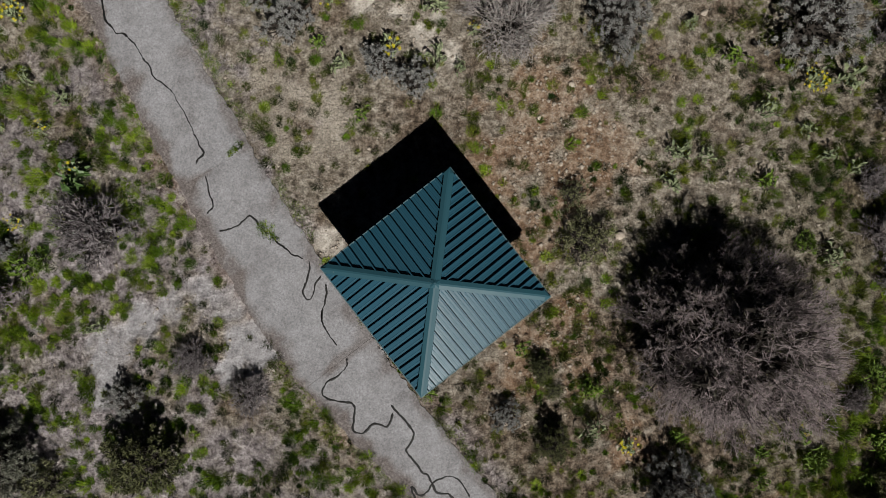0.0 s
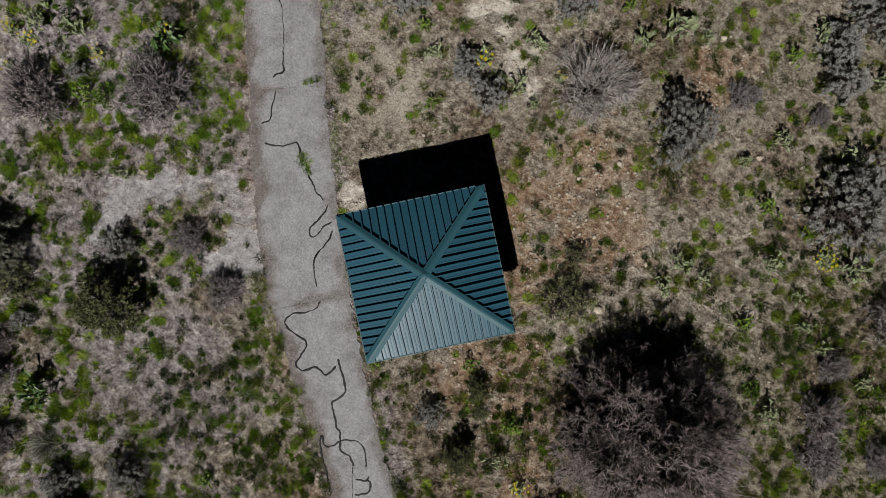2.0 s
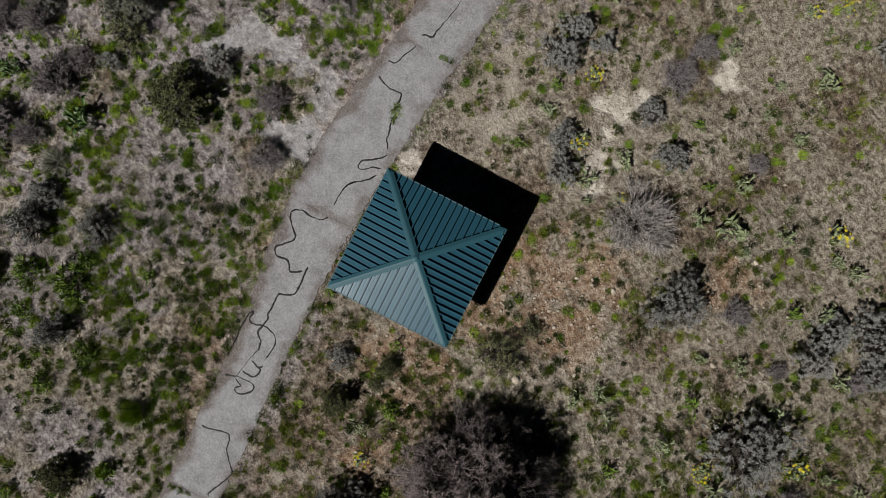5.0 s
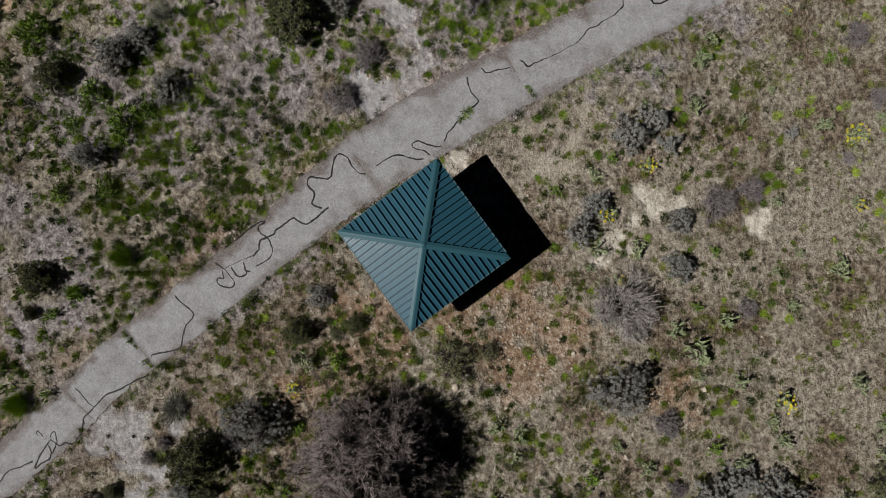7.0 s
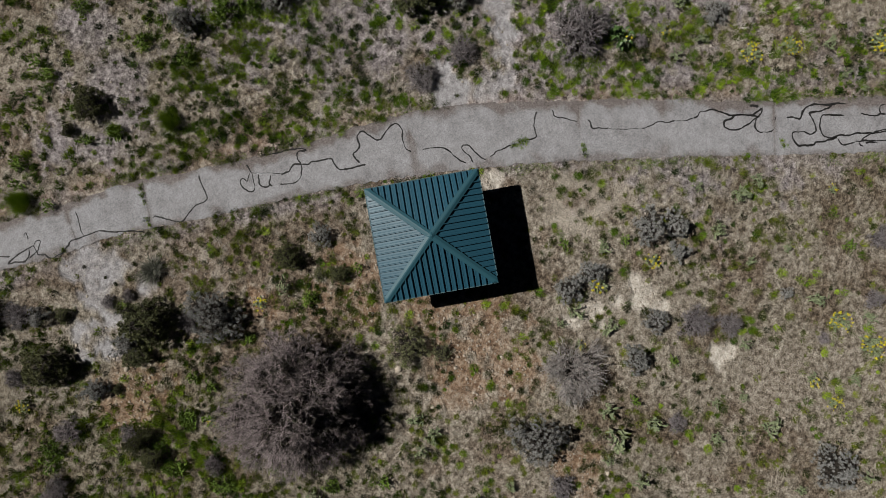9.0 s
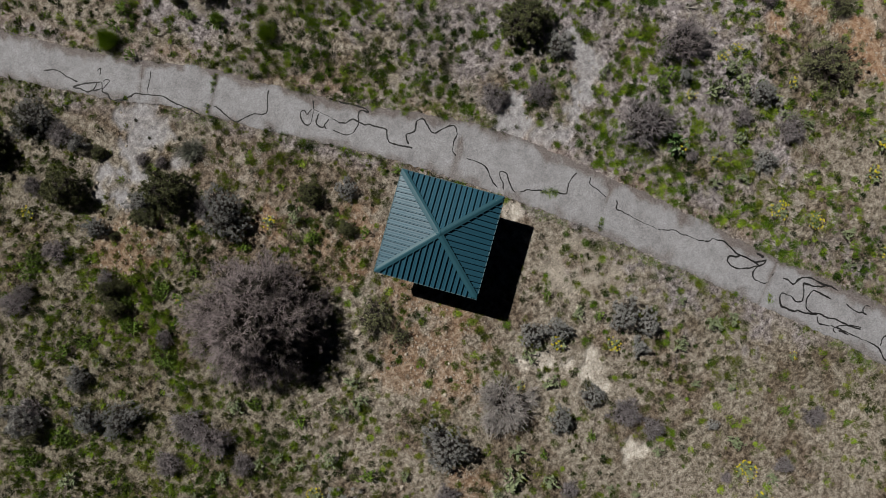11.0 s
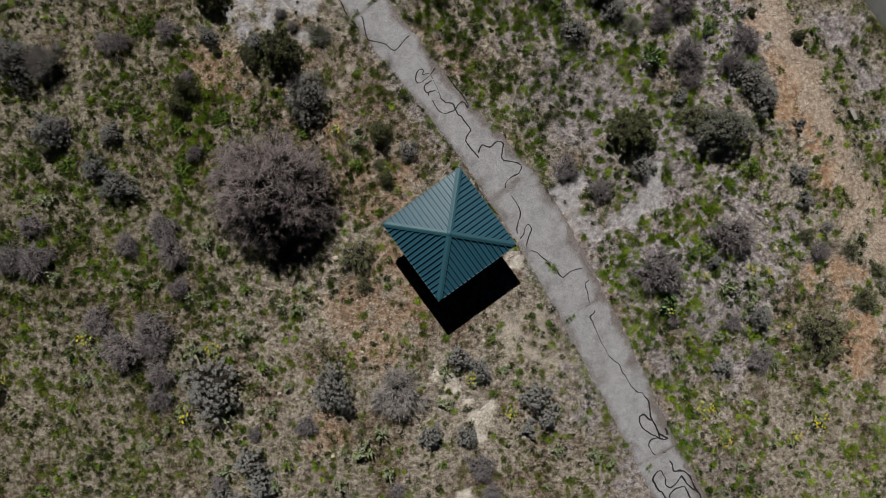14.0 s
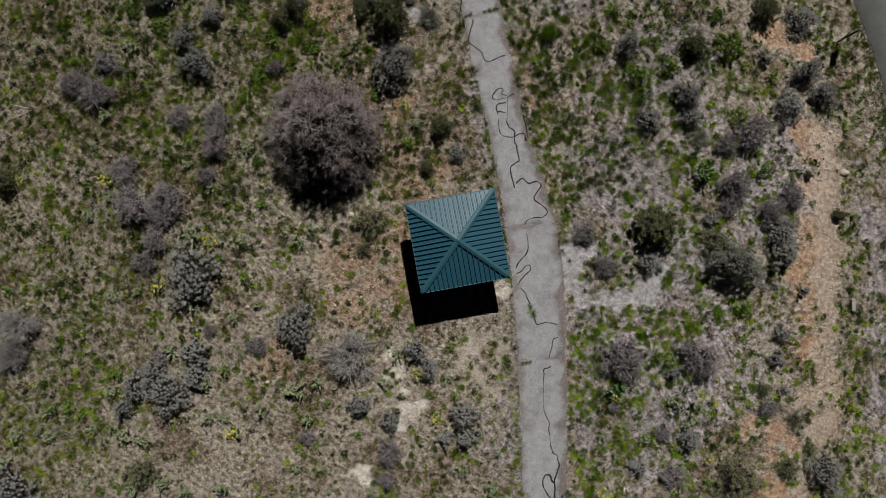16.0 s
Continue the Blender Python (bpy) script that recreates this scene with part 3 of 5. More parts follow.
seal_crack([(-14.01, 14.56), (-13.86, 14.77), (-13.84, 14.97), (-14.02, 15.19), (-14.22, 15.40)], 0.06)
seal_crack([(-14.43, 15.87), (-14.59, 16.10), (-14.76, 16.43)], 0.08)
seal_crack([(-14.26, 15.89), (-14.21, 15.73), (-14.34, 15.63), (-14.66, 15.75), (-15.08, 16.00), (-15.37, 16.33), (-15.50, 16.51)], 0.05)
seal_crack([(-15.62, 14.98), (-15.72, 15.35), (-15.92, 15.79), (-16.06, 15.87), (-16.17, 16.16)], 0.06)
seal_crack([(-16.59, 15.87), (-16.42, 15.71), (-16.23, 15.72), (-16.09, 15.88)], 0.06)
seal_crack([(-4.43, -2.72), (-4.51, -2.44), (-4.44, -2.09), (-4.32, -1.65), (-4.35, -1.22)], 0.045)
seal_crack([(-4.52, -0.96), (-4.73, -1.29), (-4.80, -1.65), (-4.93, -1.81), (-5.10, -1.74), (-5.18, -1.53), (-5.06, -1.21), (-4.94, -0.83), (-4.92, -0.44)], 0.05)
seal_crack([(-5.17, -0.32), (-5.58, -0.15), (-5.86, 0.08), (-6.18, 0.33)], 0.05)
seal_crack([(-6.76, 0.88), (-6.94, 1.11), (-7.16, 1.24), (-7.41, 0.99), (-7.75, 0.78), (-8.22, 0.66)], 0.05)
seal_crack([(-3.92, -3.50), (-4.14, -3.20), (-4.36, -2.84), (-4.47, -2.58), (-4.51, -2.19)], 0.045)
seal_crack([(-3.57, -3.92), (-3.59, -4.19), (-3.80, -4.52), (-4.21, -4.76), (-4.45, -5.04), (-4.45, -5.27), (-4.17, -5.44), (-3.72, -5.52), (-3.37, -5.59), (-3.29, -5.87), (-3.33, -6.27), (-3.35, -6.53), (-3.22, -6.66), (-2.98, -6.63), (-2.55, -6.31), (-2.17, -6.42), (-2.00, -6.27), (-1.93, -5.92)], 0.065)
seal_crack([(-1.98, -5.63), (-1.63, -6.01), (-1.39, -6.27), (-1.14, -6.71), (-1.26, -7.02), (-1.41, -7.27), (-1.23, -7.55), (-0.96, -7.89), (-0.81, -8.12), (-0.64, -8.19), (-0.45, -8.57), (-0.29, -8.80), (0.09, -8.86), (0.37, -9.09), (0.41, -9.17)], 0.07)
seal_crack([(0.06, -10.46), (-0.25, -10.05), (-0.61, -9.60), (-0.90, -9.28), (-1.21, -8.81), (-1.21, -8.62), (-1.02, -8.87), (-0.84, -8.90), (-0.62, -8.72), (-0.49, -8.49), (-0.15, -8.29), (0.22, -8.22), (0.53, -8.38), (0.77, -8.72), (0.90, -8.97)], 0.055)
seal_crack([(0.94, -10.13), (1.21, -9.98), (1.40, -9.73), (1.26, -9.42), (1.01, -9.49), (0.71, -9.58)], 0.065)
seal_crack([(1.01, -9.49), (1.15, -9.38), (1.12, -9.21)], 0.06)
seal_crack([(0.78, -10.91), (0.91, -10.68), (1.07, -10.44), (1.33, -10.21), (1.60, -10.00), (1.82, -9.99), (1.92, -10.19), (1.88, -10.53), (1.73, -10.73), (1.54, -10.79), (1.46, -10.65), (1.50, -10.47), (1.23, -10.51), (1.10, -10.55)], 0.065)
seal_crack([(1.04, -10.45), (0.71, -9.87), (0.41, -9.17)], 0.03)
seal_crack([(2.33, -12.73), (2.59, -12.50), (2.84, -12.18), (3.07, -11.90), (3.26, -11.83), (3.57, -12.02), (3.73, -12.19), (4.02, -12.26), (4.45, -12.35), (4.71, -12.37), (4.91, -12.68), (5.01, -13.07), (5.11, -13.50), (5.13, -13.71), (5.29, -13.78)], 0.06)
seal_crack([(6.05, -13.90), (6.23, -14.12), (6.40, -14.51), (6.62, -14.87), (6.84, -15.23), (6.98, -15.63), (7.11, -15.87), (7.34, -16.07), (7.66, -16.38), (7.94, -16.61), (8.16, -16.85), (8.50, -16.89), (8.88, -16.95), (9.12, -17.11), (9.35, -17.24), (9.43, -17.46), (9.40, -17.69), (9.53, -18.01), (9.31, -18.31), (9.31, -18.44), (9.65, -18.67), (10.10, -18.91), (10.43, -19.06), (10.64, -19.10)], 0.06)
seal_crack([(10.67, -19.09), (10.46, -18.88), (10.24, -18.52), (9.96, -18.35), (9.67, -18.41), (9.49, -18.53)], 0.05)
seal_crack([(9.94, -18.30), (9.58, -18.17), (9.27, -18.11), (8.95, -18.18), (8.88, -18.28), (8.99, -18.38), (9.18, -18.38)], 0.05)
seal_crack([(7.66, -16.38), (7.49, -16.66), (7.10, -16.99), (6.80, -17.33)], 0.035)
seal_crack([(9.14, -19.03), (8.85, -19.02), (9.13, -18.75)], 0.04)
seal_crack([(-14.26, 15.37), (-15.03, 16.74), (-15.58, 17.85), (-15.54, 18.7), (-16.2, 19.16), (-16.83, 18.92), (-16.57, 17.95), (-16.2, 17.61), (-15.72, 17.91)], 0.06)
seal_crack([(-16.2, 19.16), (-16.52, 19.99), (-16.91, 20.68), (-16.86, 21.18)], 0.06)
seal_crack([(-16.57, 17.95), (-17.37, 18.47), (-17.34, 19.32), (-17.79, 19.87)], 0.06)
seal_crack([(11.38, -20.75), (10.83, -20.36), (10.55, -19.7), (10.27, -19.18)], 0.06)


# ---- road below the bank ----
def build_road():
    inner = smooth_line([Vector((*p, 0)) for p in ROAD_EDGE], 1.0)
    c = np.array([(p.x, p.y) for p in inner])
    d = np.gradient(c, axis=0)
    d /= np.linalg.norm(d, axis=1)[:, None]
    nrm = np.stack([-d[:, 1], d[:, 0]], 1)
    rows = []
    for off, h in ((0, -0.1), (0.02, 0.03), (3.6, 0.09), (7.2, 0.03), (7.25, -0.1)):
        xy = c + nrm * off
        rows.append(np.concatenate([xy, np.full((len(c), 1), -1.4 + h)], 1))
    m = len(c)
    q = np.arange(5 * m).reshape(5, m)
    f = np.stack([q[:-1, :-1], q[:-1, 1:], q[1:, 1:], q[1:, :-1]], -1).reshape(-1, 4)
    tagged(put("road", tri_mesh("road", np.concatenate(rows), f), ROADTOP), "smooth grey asphalt road below the bank", "road", kind="structure")


build_road()


# ---- picnic shelter with a hipped standing-seam roof ----
SPAN, EAVE, APEX, COUNT = 5.2, 2.55, 3.4, 19


def build_shelter():
    root = tagged(new("shelter"), "small square open shelter with a teal hipped metal roof", "shelter")
    root.matrix_basis = Matrix.Translation(SHELTER) @ pose(0, 0, 0, 0, 0, TURN)
    h, rise = SPAN / 2, APEX - EAVE
    slope = rise / h

    def top(x, y):
        return APEX - slope * max(abs(x), abs(y))
    # deck below the panels
    bm = bmesh.new()
    rim = [bm.verts.new((sx * (h - 0.03), sy * (h - 0.03), EAVE - 0.03)) for sx, sy in ((1, 1), (-1, 1), (-1, -1), (1, -1))]
    low = [bm.verts.new((v.co.x, v.co.y, EAVE - 0.1)) for v in rim]
    tip = bm.verts.new((0, 0, APEX - 0.03))
    for i in range(4):
        j = (i + 1) % 4
        bm.faces.new((rim[i], rim[j], tip))
        bm.faces.new((low[i], low[j], rim[j], rim[i]))
    bm.faces.new(low[::-1])
    bmesh.ops.recalc_face_normals(bm, faces=bm.faces[:])
    roof = put("roof", bm_mesh("roof_deck", bm), TEAL, root, "teal painted standing-seam metal hip roof")
    pitch = SPAN / COUNT
    turns = [pose(0, 0, 0, 0, 0, 90 * k) for k in range(4)]
    # pans and seams of one side, shared by the four
    for i in range(COUNT):
        a, b = -h + i * pitch + 0.003, -h + (i + 1) * pitch - 0.003
        ya, yb = abs(a) + 0.06, abs(b) + 0.06
        outline = [(a, h + 0.02), (a, min(ya, h))]
        if a < 0 < b:
            outline.append((0, 0.06))
        outline += [(b, min(yb, h)), (b, h + 0.02)]

        def z1(x, y):
            return APEX - slope * y
        bm = prism_bm(outline[::-1], lambda x, y: z1(x, y) - 0.012, z1)
        xm = (a + b) / 2
        if h - abs(xm) > 0.25:
            # low stiffening rib pressed into the middle of the pan
            ends = [[bm.verts.new((xm + u, y, z1(xm, y) + w)) for u, w in ((-0.02, 0), (-0.008, 0.006), (0.008, 0.006), (0.02, 0))] for y in (abs(xm) + 0.12, h + 0.012)]
            for k in range(3):
                bm.faces.new((ends[0][k], ends[1][k], ends[1][k + 1], ends[0][k + 1]))
            bm.faces.new(ends[1])
            bmesh.ops.recalc_face_normals(bm, faces=bm.faces[:])
        me = bm_mesh("roof_panel", bm)
        for t in turns:
            put("roof_panel", me, TEAL, roof, m=t)
    for i in range(1, COUNT):
        x = -h + i * pitch
        y0 = abs(x) + 0.13
        if h - y0 < 0.05:
            continue
        bm = bmesh.new()
        prof = ((-0.04, 0.0), (-0.014, 0.09), (0.014, 0.09), (0.04, 0.0))
        ends = [[bm.verts.new((x + u, y, APEX - slope * y + w)) for u, w in prof] for y in (y0, h + 0.015)]
        for k in range(3):
            bm.faces.new((ends[0][k], ends[0][k + 1], ends[1][k + 1], ends[1][k]))
        bm.faces.new(ends[0][::-1])
        bm.faces.new(ends[1])
        bmesh.ops.recalc_face_normals(bm, faces=bm.faces[:])
        me = bm_mesh("seam", bm)
        for t in turns:
            put("seam", me, TEAL, roof, m=t)
    # hip caps along the diagonals, folded over the seams
    bm = bmesh.new()
    rows = []
    for s, cut in ((0.05, 1.0), (h - 0.117, 1.0), (h + 0.012, 0.06)):
        c = Vector((s, s, APEX - slope * s + 0.095))
        side = Vector((0.7071, -0.7071, 0))
        rows.append([bm.verts.new(c + side * u * cut + Vector((0, 0, w))) for u, w in ((-0.165, -0.125), (-0.155, -0.04), (-0.03, 0.008), (0.03, 0.008), (0.155, -0.04), (0.165, -0.125))])
    for near, far in zip(rows, rows[1:]):
        for k in range(5):
            bm.faces.new((near[k], far[k], far[k + 1], near[k + 1]))
    bm.faces.new(rows[-1])
    bm.faces.new(rows[0][::-1])
    bmesh.ops.recalc_face_normals(bm, faces=bm.faces[:])
    me = bm_mesh("hip_cap", bm)
    for t in turns:
        put("hip_cap", me, TEAL_TRIM, roof, "teal folded metal hip flashing", t)
    bm = bmesh.new()
    bmesh.ops.create_cone(bm, cap_ends=True, segments=8, radius1=0.17, radius2=0.045, depth=0.07, matrix=Matrix.Translation((0, 0, APEX + 0.09)))
    put("apex_cap", bm_mesh("apex_cap", bm), TEAL_TRIM, roof, "teal pressed metal peak cap")
    # eave trim and fascia boards
    trim = bm_mesh("drip_edge", box_bm(SPAN + 0.05, 0.035, 0.05, (0, h + 0.028, EAVE - 0.012), 0.006))
    board = bm_mesh("fascia", box_bm(SPAN - 0.08, 0.03, 0.16, (0, h - 0.02, EAVE - 0.14), 0.004))
    for t in turns:
        put("drip_edge", trim, PALE_TRIM, roof, "faded pale teal metal eave trim", t)
        put("fascia", board, STEEL, roof, m=t)
    # posts, beams and the slab that they stand on
    beam = bm_mesh("beam", box_bm(3.86, 0.12, 0.22, (0, 1.99, 2.34), 0.008))
    post = bm_mesh("post", box_bm(0.14, 0.14, 2.22, (1.99, 1.99, 1.13), 0.012))
    foot = bm_mesh("base_plate", box_bm(0.26, 0.26, 0.02, (1.99, 1.99, 0.03), 0.004))
    for t in turns:
        put("beam", beam, STEEL, root, m=t)
        p = put("post", post, STEEL, root, "dark painted square steel post", t)
        put("base_plate", foot, STEEL, p)
    slab = tagged(new("shelter_slab", bm_mesh("shelter_slab", box_bm(4.5, 4.5, 0.24, (0, 0, -0.1), 0.02))), "plain grey concrete slab under the shelter", "slab", kind="structure")
    slab.data.materials.append(CONCRETE)
    slab.matrix_basis = root.matrix_basis.copy()


build_shelter()


# ---- plants ----
rng = np.random.default_rng(7)


def unit(v):
    return v / (np.linalg.norm(v, axis=-1, keepdims=True) + 1e-9)


def blades(base, way, length, width, face=None, loose=0.5):
    """One slim triangle for each base, turned any way or, more or less, to the side that it faces."""
    turn = rng.normal(size=way.shape)
    side = unit(np.cross(way, turn if face is None else face + turn * loose))
    v = np.stack([base - side * width[:, None] / 2, base + side * width[:, None] / 2, base + way * length[:, None]], 1)
    return v.reshape(-1, 3), np.arange(3 * len(base)).reshape(-1, 3)


def leaves(base, way, length, width):
    """A pointed leaf of two triangles for each base."""
    side = unit(np.cross(way, rng.normal(size=way.shape)))
    mid = base + way * (length * 0.45)[:, None]
    s = side * width[:, None] / 2
    v = np.stack([base, mid + s, base + way * length[:, None], mid - s], 1)
    return v.reshape(-1, 3), np.arange(4 * len(base)).reshape(-1, 4)


def sticks(a, b, wa, wb):
    """A tapered three-sided stick from each a to each b."""
    w = unit(b - a)
    u = unit(np.cross(w, np.array([0.31, 0.17, 0.93]) + 0 * w))
    t = np.cross(w, u)
    v = []
    for p, r in ((a, wa), (b, wb)):
        for k in range(3):
            ang = 2.0944 * k
            v.append(p + (u * math.cos(ang) + t * math.sin(ang)) * r[:, None])
    v = np.stack(v, 1)
    n = len(a)
    q = np.arange(6 * n).reshape(n, 6)
    f = np.concatenate([np.stack([q[:, k], q[:, (k + 1) % 3], q[:, 3 + (k + 1) % 3], q[:, 3 + k]], 1) for k in range(3)])
    return v.reshape(-1, 3), f


def fork(a, b, wid, count, spread, ratio, lift=0.15, low=0.35):
    """Side shoots from each stick, their ends thinner and turned outwards."""
    n = len(a)
    i = np.repeat(np.arange(n), count)
    k = rng.uniform(low, 1.0, n * count)[:, None]
    s = a[i] + (b - a)[i] * k
    ln = np.linalg.norm((b - a)[i], axis=1, keepdims=True) * ratio * rng.uniform(0.6, 1.25, (n * count, 1))
    d = unit(unit((b - a)[i]) + rng.normal(size=(n * count, 3)) * spread + np.array([0, 0, lift]))
    return s, s + d * ln, wid * rng.uniform(0.7, 1.2, n * count)


def bush_frame(stems, radius, height, flat):
    az = rng.uniform(0, 2 * math.pi, stems)
    el = np.arcsin(rng.uniform(flat, 0.98, stems))
    ln = rng.uniform(0.72, 1.05, stems)
    d = np.stack([np.cos(az) * np.cos(el) * radius, np.sin(az) * np.cos(el) * radius, np.sin(el) * height], 1)
    a = np.concatenate([rng.normal(size=(stems, 2)) * radius * 0.05, np.full((stems, 1), -0.03)], 1)
    return a, a + d * ln[:, None]


def shade_fill(c, count, size):
    """Dark blades added below the lumps at c to block light and blacken gaps."""
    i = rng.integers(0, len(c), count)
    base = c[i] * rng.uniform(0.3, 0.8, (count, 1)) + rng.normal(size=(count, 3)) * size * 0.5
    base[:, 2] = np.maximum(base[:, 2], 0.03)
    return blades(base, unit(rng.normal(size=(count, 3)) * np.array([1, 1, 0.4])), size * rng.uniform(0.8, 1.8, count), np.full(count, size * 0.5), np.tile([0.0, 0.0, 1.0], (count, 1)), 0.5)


def lumpy_dome(lobes, radius, height, low=0.55):
    """Middles of the lumps of a crown, out to an uneven rim."""
    az = rng.uniform(0, 2 * math.pi, lobes)
    rim = 0.84 + 0.17 * np.sin(az * 3 + rng.uniform(0, 6)) + 0.13 * np.sin(az * 5 + rng.uniform(0, 6))
    r = np.sqrt(rng.uniform(0, 1, lobes)) * rim
    z = np.sqrt(np.clip(1.05 - r ** 2, 0.03, 1)) * rng.uniform(low, 1.0, lobes)
    return np.stack([np.cos(az) * r * radius, np.sin(az) * r * radius, z * height], 1)


def twig_sprays(c, size, per, kids, wid, outward):
    """From each lump a spray of forked twigs that point out and up."""
    i = np.repeat(np.arange(len(c)), per)
    n = len(i)
    d = unit(rng.normal(size=(n, 3)) * 0.75 + unit(c)[i] * outward + np.array([0, 0, 0.25]))
    a = c[i] - unit(c)[i] * (size[i] * 0.4)[:, None] + rng.normal(size=(n, 3)) * (size[i] * 0.18)[:, None]
    b = a + d * (size[i] * rng.uniform(0.7, 1.25, n))[:, None]
    s2 = fork(a, b, wid[1], kids, 0.5, 0.5, 0.1, 0.25)
    v1, f1 = sticks(a, b, np.full(n, wid[0]), np.full(n, wid[0] * 0.55))
    gap = s2[1] - s2[0]
    ln = np.linalg.norm(gap, axis=1)
    v2, f2 = blades(s2[0], unit(gap), ln, s2[2] * 2.2, np.repeat(unit(c)[i], kids, axis=0) + np.array([0, 0, 0.6]), 0.5)
    f2 = np.concatenate([f1[:, [0, 1, 2]], f1[:, [0, 2, 3]], f2 + len(v1)])
    return np.concatenate([v1, v2]), f2, b


def bare_shrub(name, label, radius, height, bark, lobes=75, per=6, kids=9, wid=(0.009, 0.0075), outward=0.45, buds=None, reach=0.2):
    """A leafless shrub: woody stems out to lumps of fine forked twigs."""
    root = tagged(new(name), label, "shrub")
    c = lumpy_dome(lobes, radius * 0.86, height * 0.88)
    c[:, 2] = np.maximum(c[:, 2], 0.06)
    a = np.concatenate([rng.normal(size=(lobes, 2)) * radius * 0.06, np.full((lobes, 1), -0.03)], 1)
    mid = (a + c) * 0.5 + rng.normal(size=a.shape) * radius * 0.06
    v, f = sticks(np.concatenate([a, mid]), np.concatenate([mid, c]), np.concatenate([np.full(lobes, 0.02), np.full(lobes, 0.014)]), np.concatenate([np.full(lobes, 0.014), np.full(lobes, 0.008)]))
    # filler under the twigs keeps light out, so the gaps go black
    v3, f3 = shade_fill(c, 380, radius * 0.11)
    put("branchwood", tri_mesh("branchwood", v, f), BARK_AND_SHADE, root, "dark stems in the shade")
    tagged(put("dead_leaves", tri_mesh("dead_leaves", v3, f3), BARK_AND_SHADE, root), "dark filler blades added to block light inside the bush", kind="stuff")
    v, f, tips = twig_sprays(c, rng.uniform(0.75, 1.25, lobes) * radius * reach, per, kids, wid, outward)
    put("twig_canopy", tri_mesh("twig_canopy", v, f), bark, root)
    if buds:
        base = tips[rng.integers(0, len(tips), buds[1])] + rng.normal(size=(buds[1], 3)) * 0.04
        v, f = leaves(base, unit(rng.normal(size=base.shape) + np.array([0, 0, 0.5])), rng.uniform(0.04, 0.09, buds[1]), rng.uniform(0.02, 0.035, buds[1]))
        put("foliage", tri_mesh("foliage", v, f), buds[0], root)
    return root


def scatter(kinds, spots, group, sink=0.0, base=1.0, tall=1.35):
    """Copies of the kinds in turn at spots (x, y, radius)."""
    made = []
    for i, (x, y, r) in enumerate(spots):
        src = kinds[i % len(kinds)]
        s = r / base
        m = Matrix.Translation((x, y, gz(x, y) - sink)) @ pose(0, 0, 0, 0, 0, (i * 77.7) % 360) @ Matrix.Diagonal((s, s * (0.76 + 0.42 * ((i * 0.37) % 1)), s * tall * (0.85 + 0.3 * ((i * 0.61) % 1)), 1))
        made.append(tagged(copy_thing(src, m), group=group))
    return made


def drop_master(*kinds):
    for src in kinds:
        for o in (*src.children_recursive, src):
            bpy.data.objects.remove(o)


def domes(radius, height, count):
    """Overlapping domes that make up the uneven body of a bush: x, y, radius, height."""
    out = [(rng.uniform(-0.15, 0.15) * radius, rng.uniform(-0.15, 0.15) * radius, 0.6 * radius, height)]
    for k in range(2 * count):
        t = (k + rng.uniform(-0.4, 1.4)) * math.pi / count
        q = rng.uniform(0.17, 0.46) * radius
        d = radius * rng.uniform(0.72, 1.12) - q
        out.append((math.cos(t) * d, math.sin(t) * d, q, height * rng.uniform(0.35, 0.95)))
    return np.array(out)


def dome_tips(body, gap, tries):
    """Tips of the branches over the body, at least a gap apart, and the way that each one faces."""
    span = np.abs(body[:, :2]).max() + body[:, 2].max()
    x, y = rng.uniform(-span, span, (2, tries))
    r = np.hypot(x[:, None] - body[:, 0], y[:, None] - body[:, 1]) / body[:, 2]
    z = body[:, 3] * np.clip(1 - r * r, 0, 1) ** 0.44
    k = z.argmax(1)
    top = z.max(1)
    p = np.stack([x, y, top], 1)[top > 0.04]
    c = np.stack([body[k, 0], body[k, 1], 0 * top], 1)[top > 0.04]
    took = np.zeros((0, 3))
    keep_at = []
    for i in range(len(p)):
        if not len(took) or ((took - p[i]) ** 2).sum(1).min() > gap * gap:
            took = np.concatenate([took, p[i:i + 1]])
            keep_at.append(i)
    nrm = unit((took - c[keep_at]) + np.array([0, 0, 0.12]))
    took *= rng.uniform(0.78, 1.07, (len(took), 1))
    whole = fractal(took[:, 0] + 3 * took[:, 2], took[:, 1] - 2 * took[:, 2], 2.6 * gap, 131) > 0.37
    return took[whole], nrm[whole]


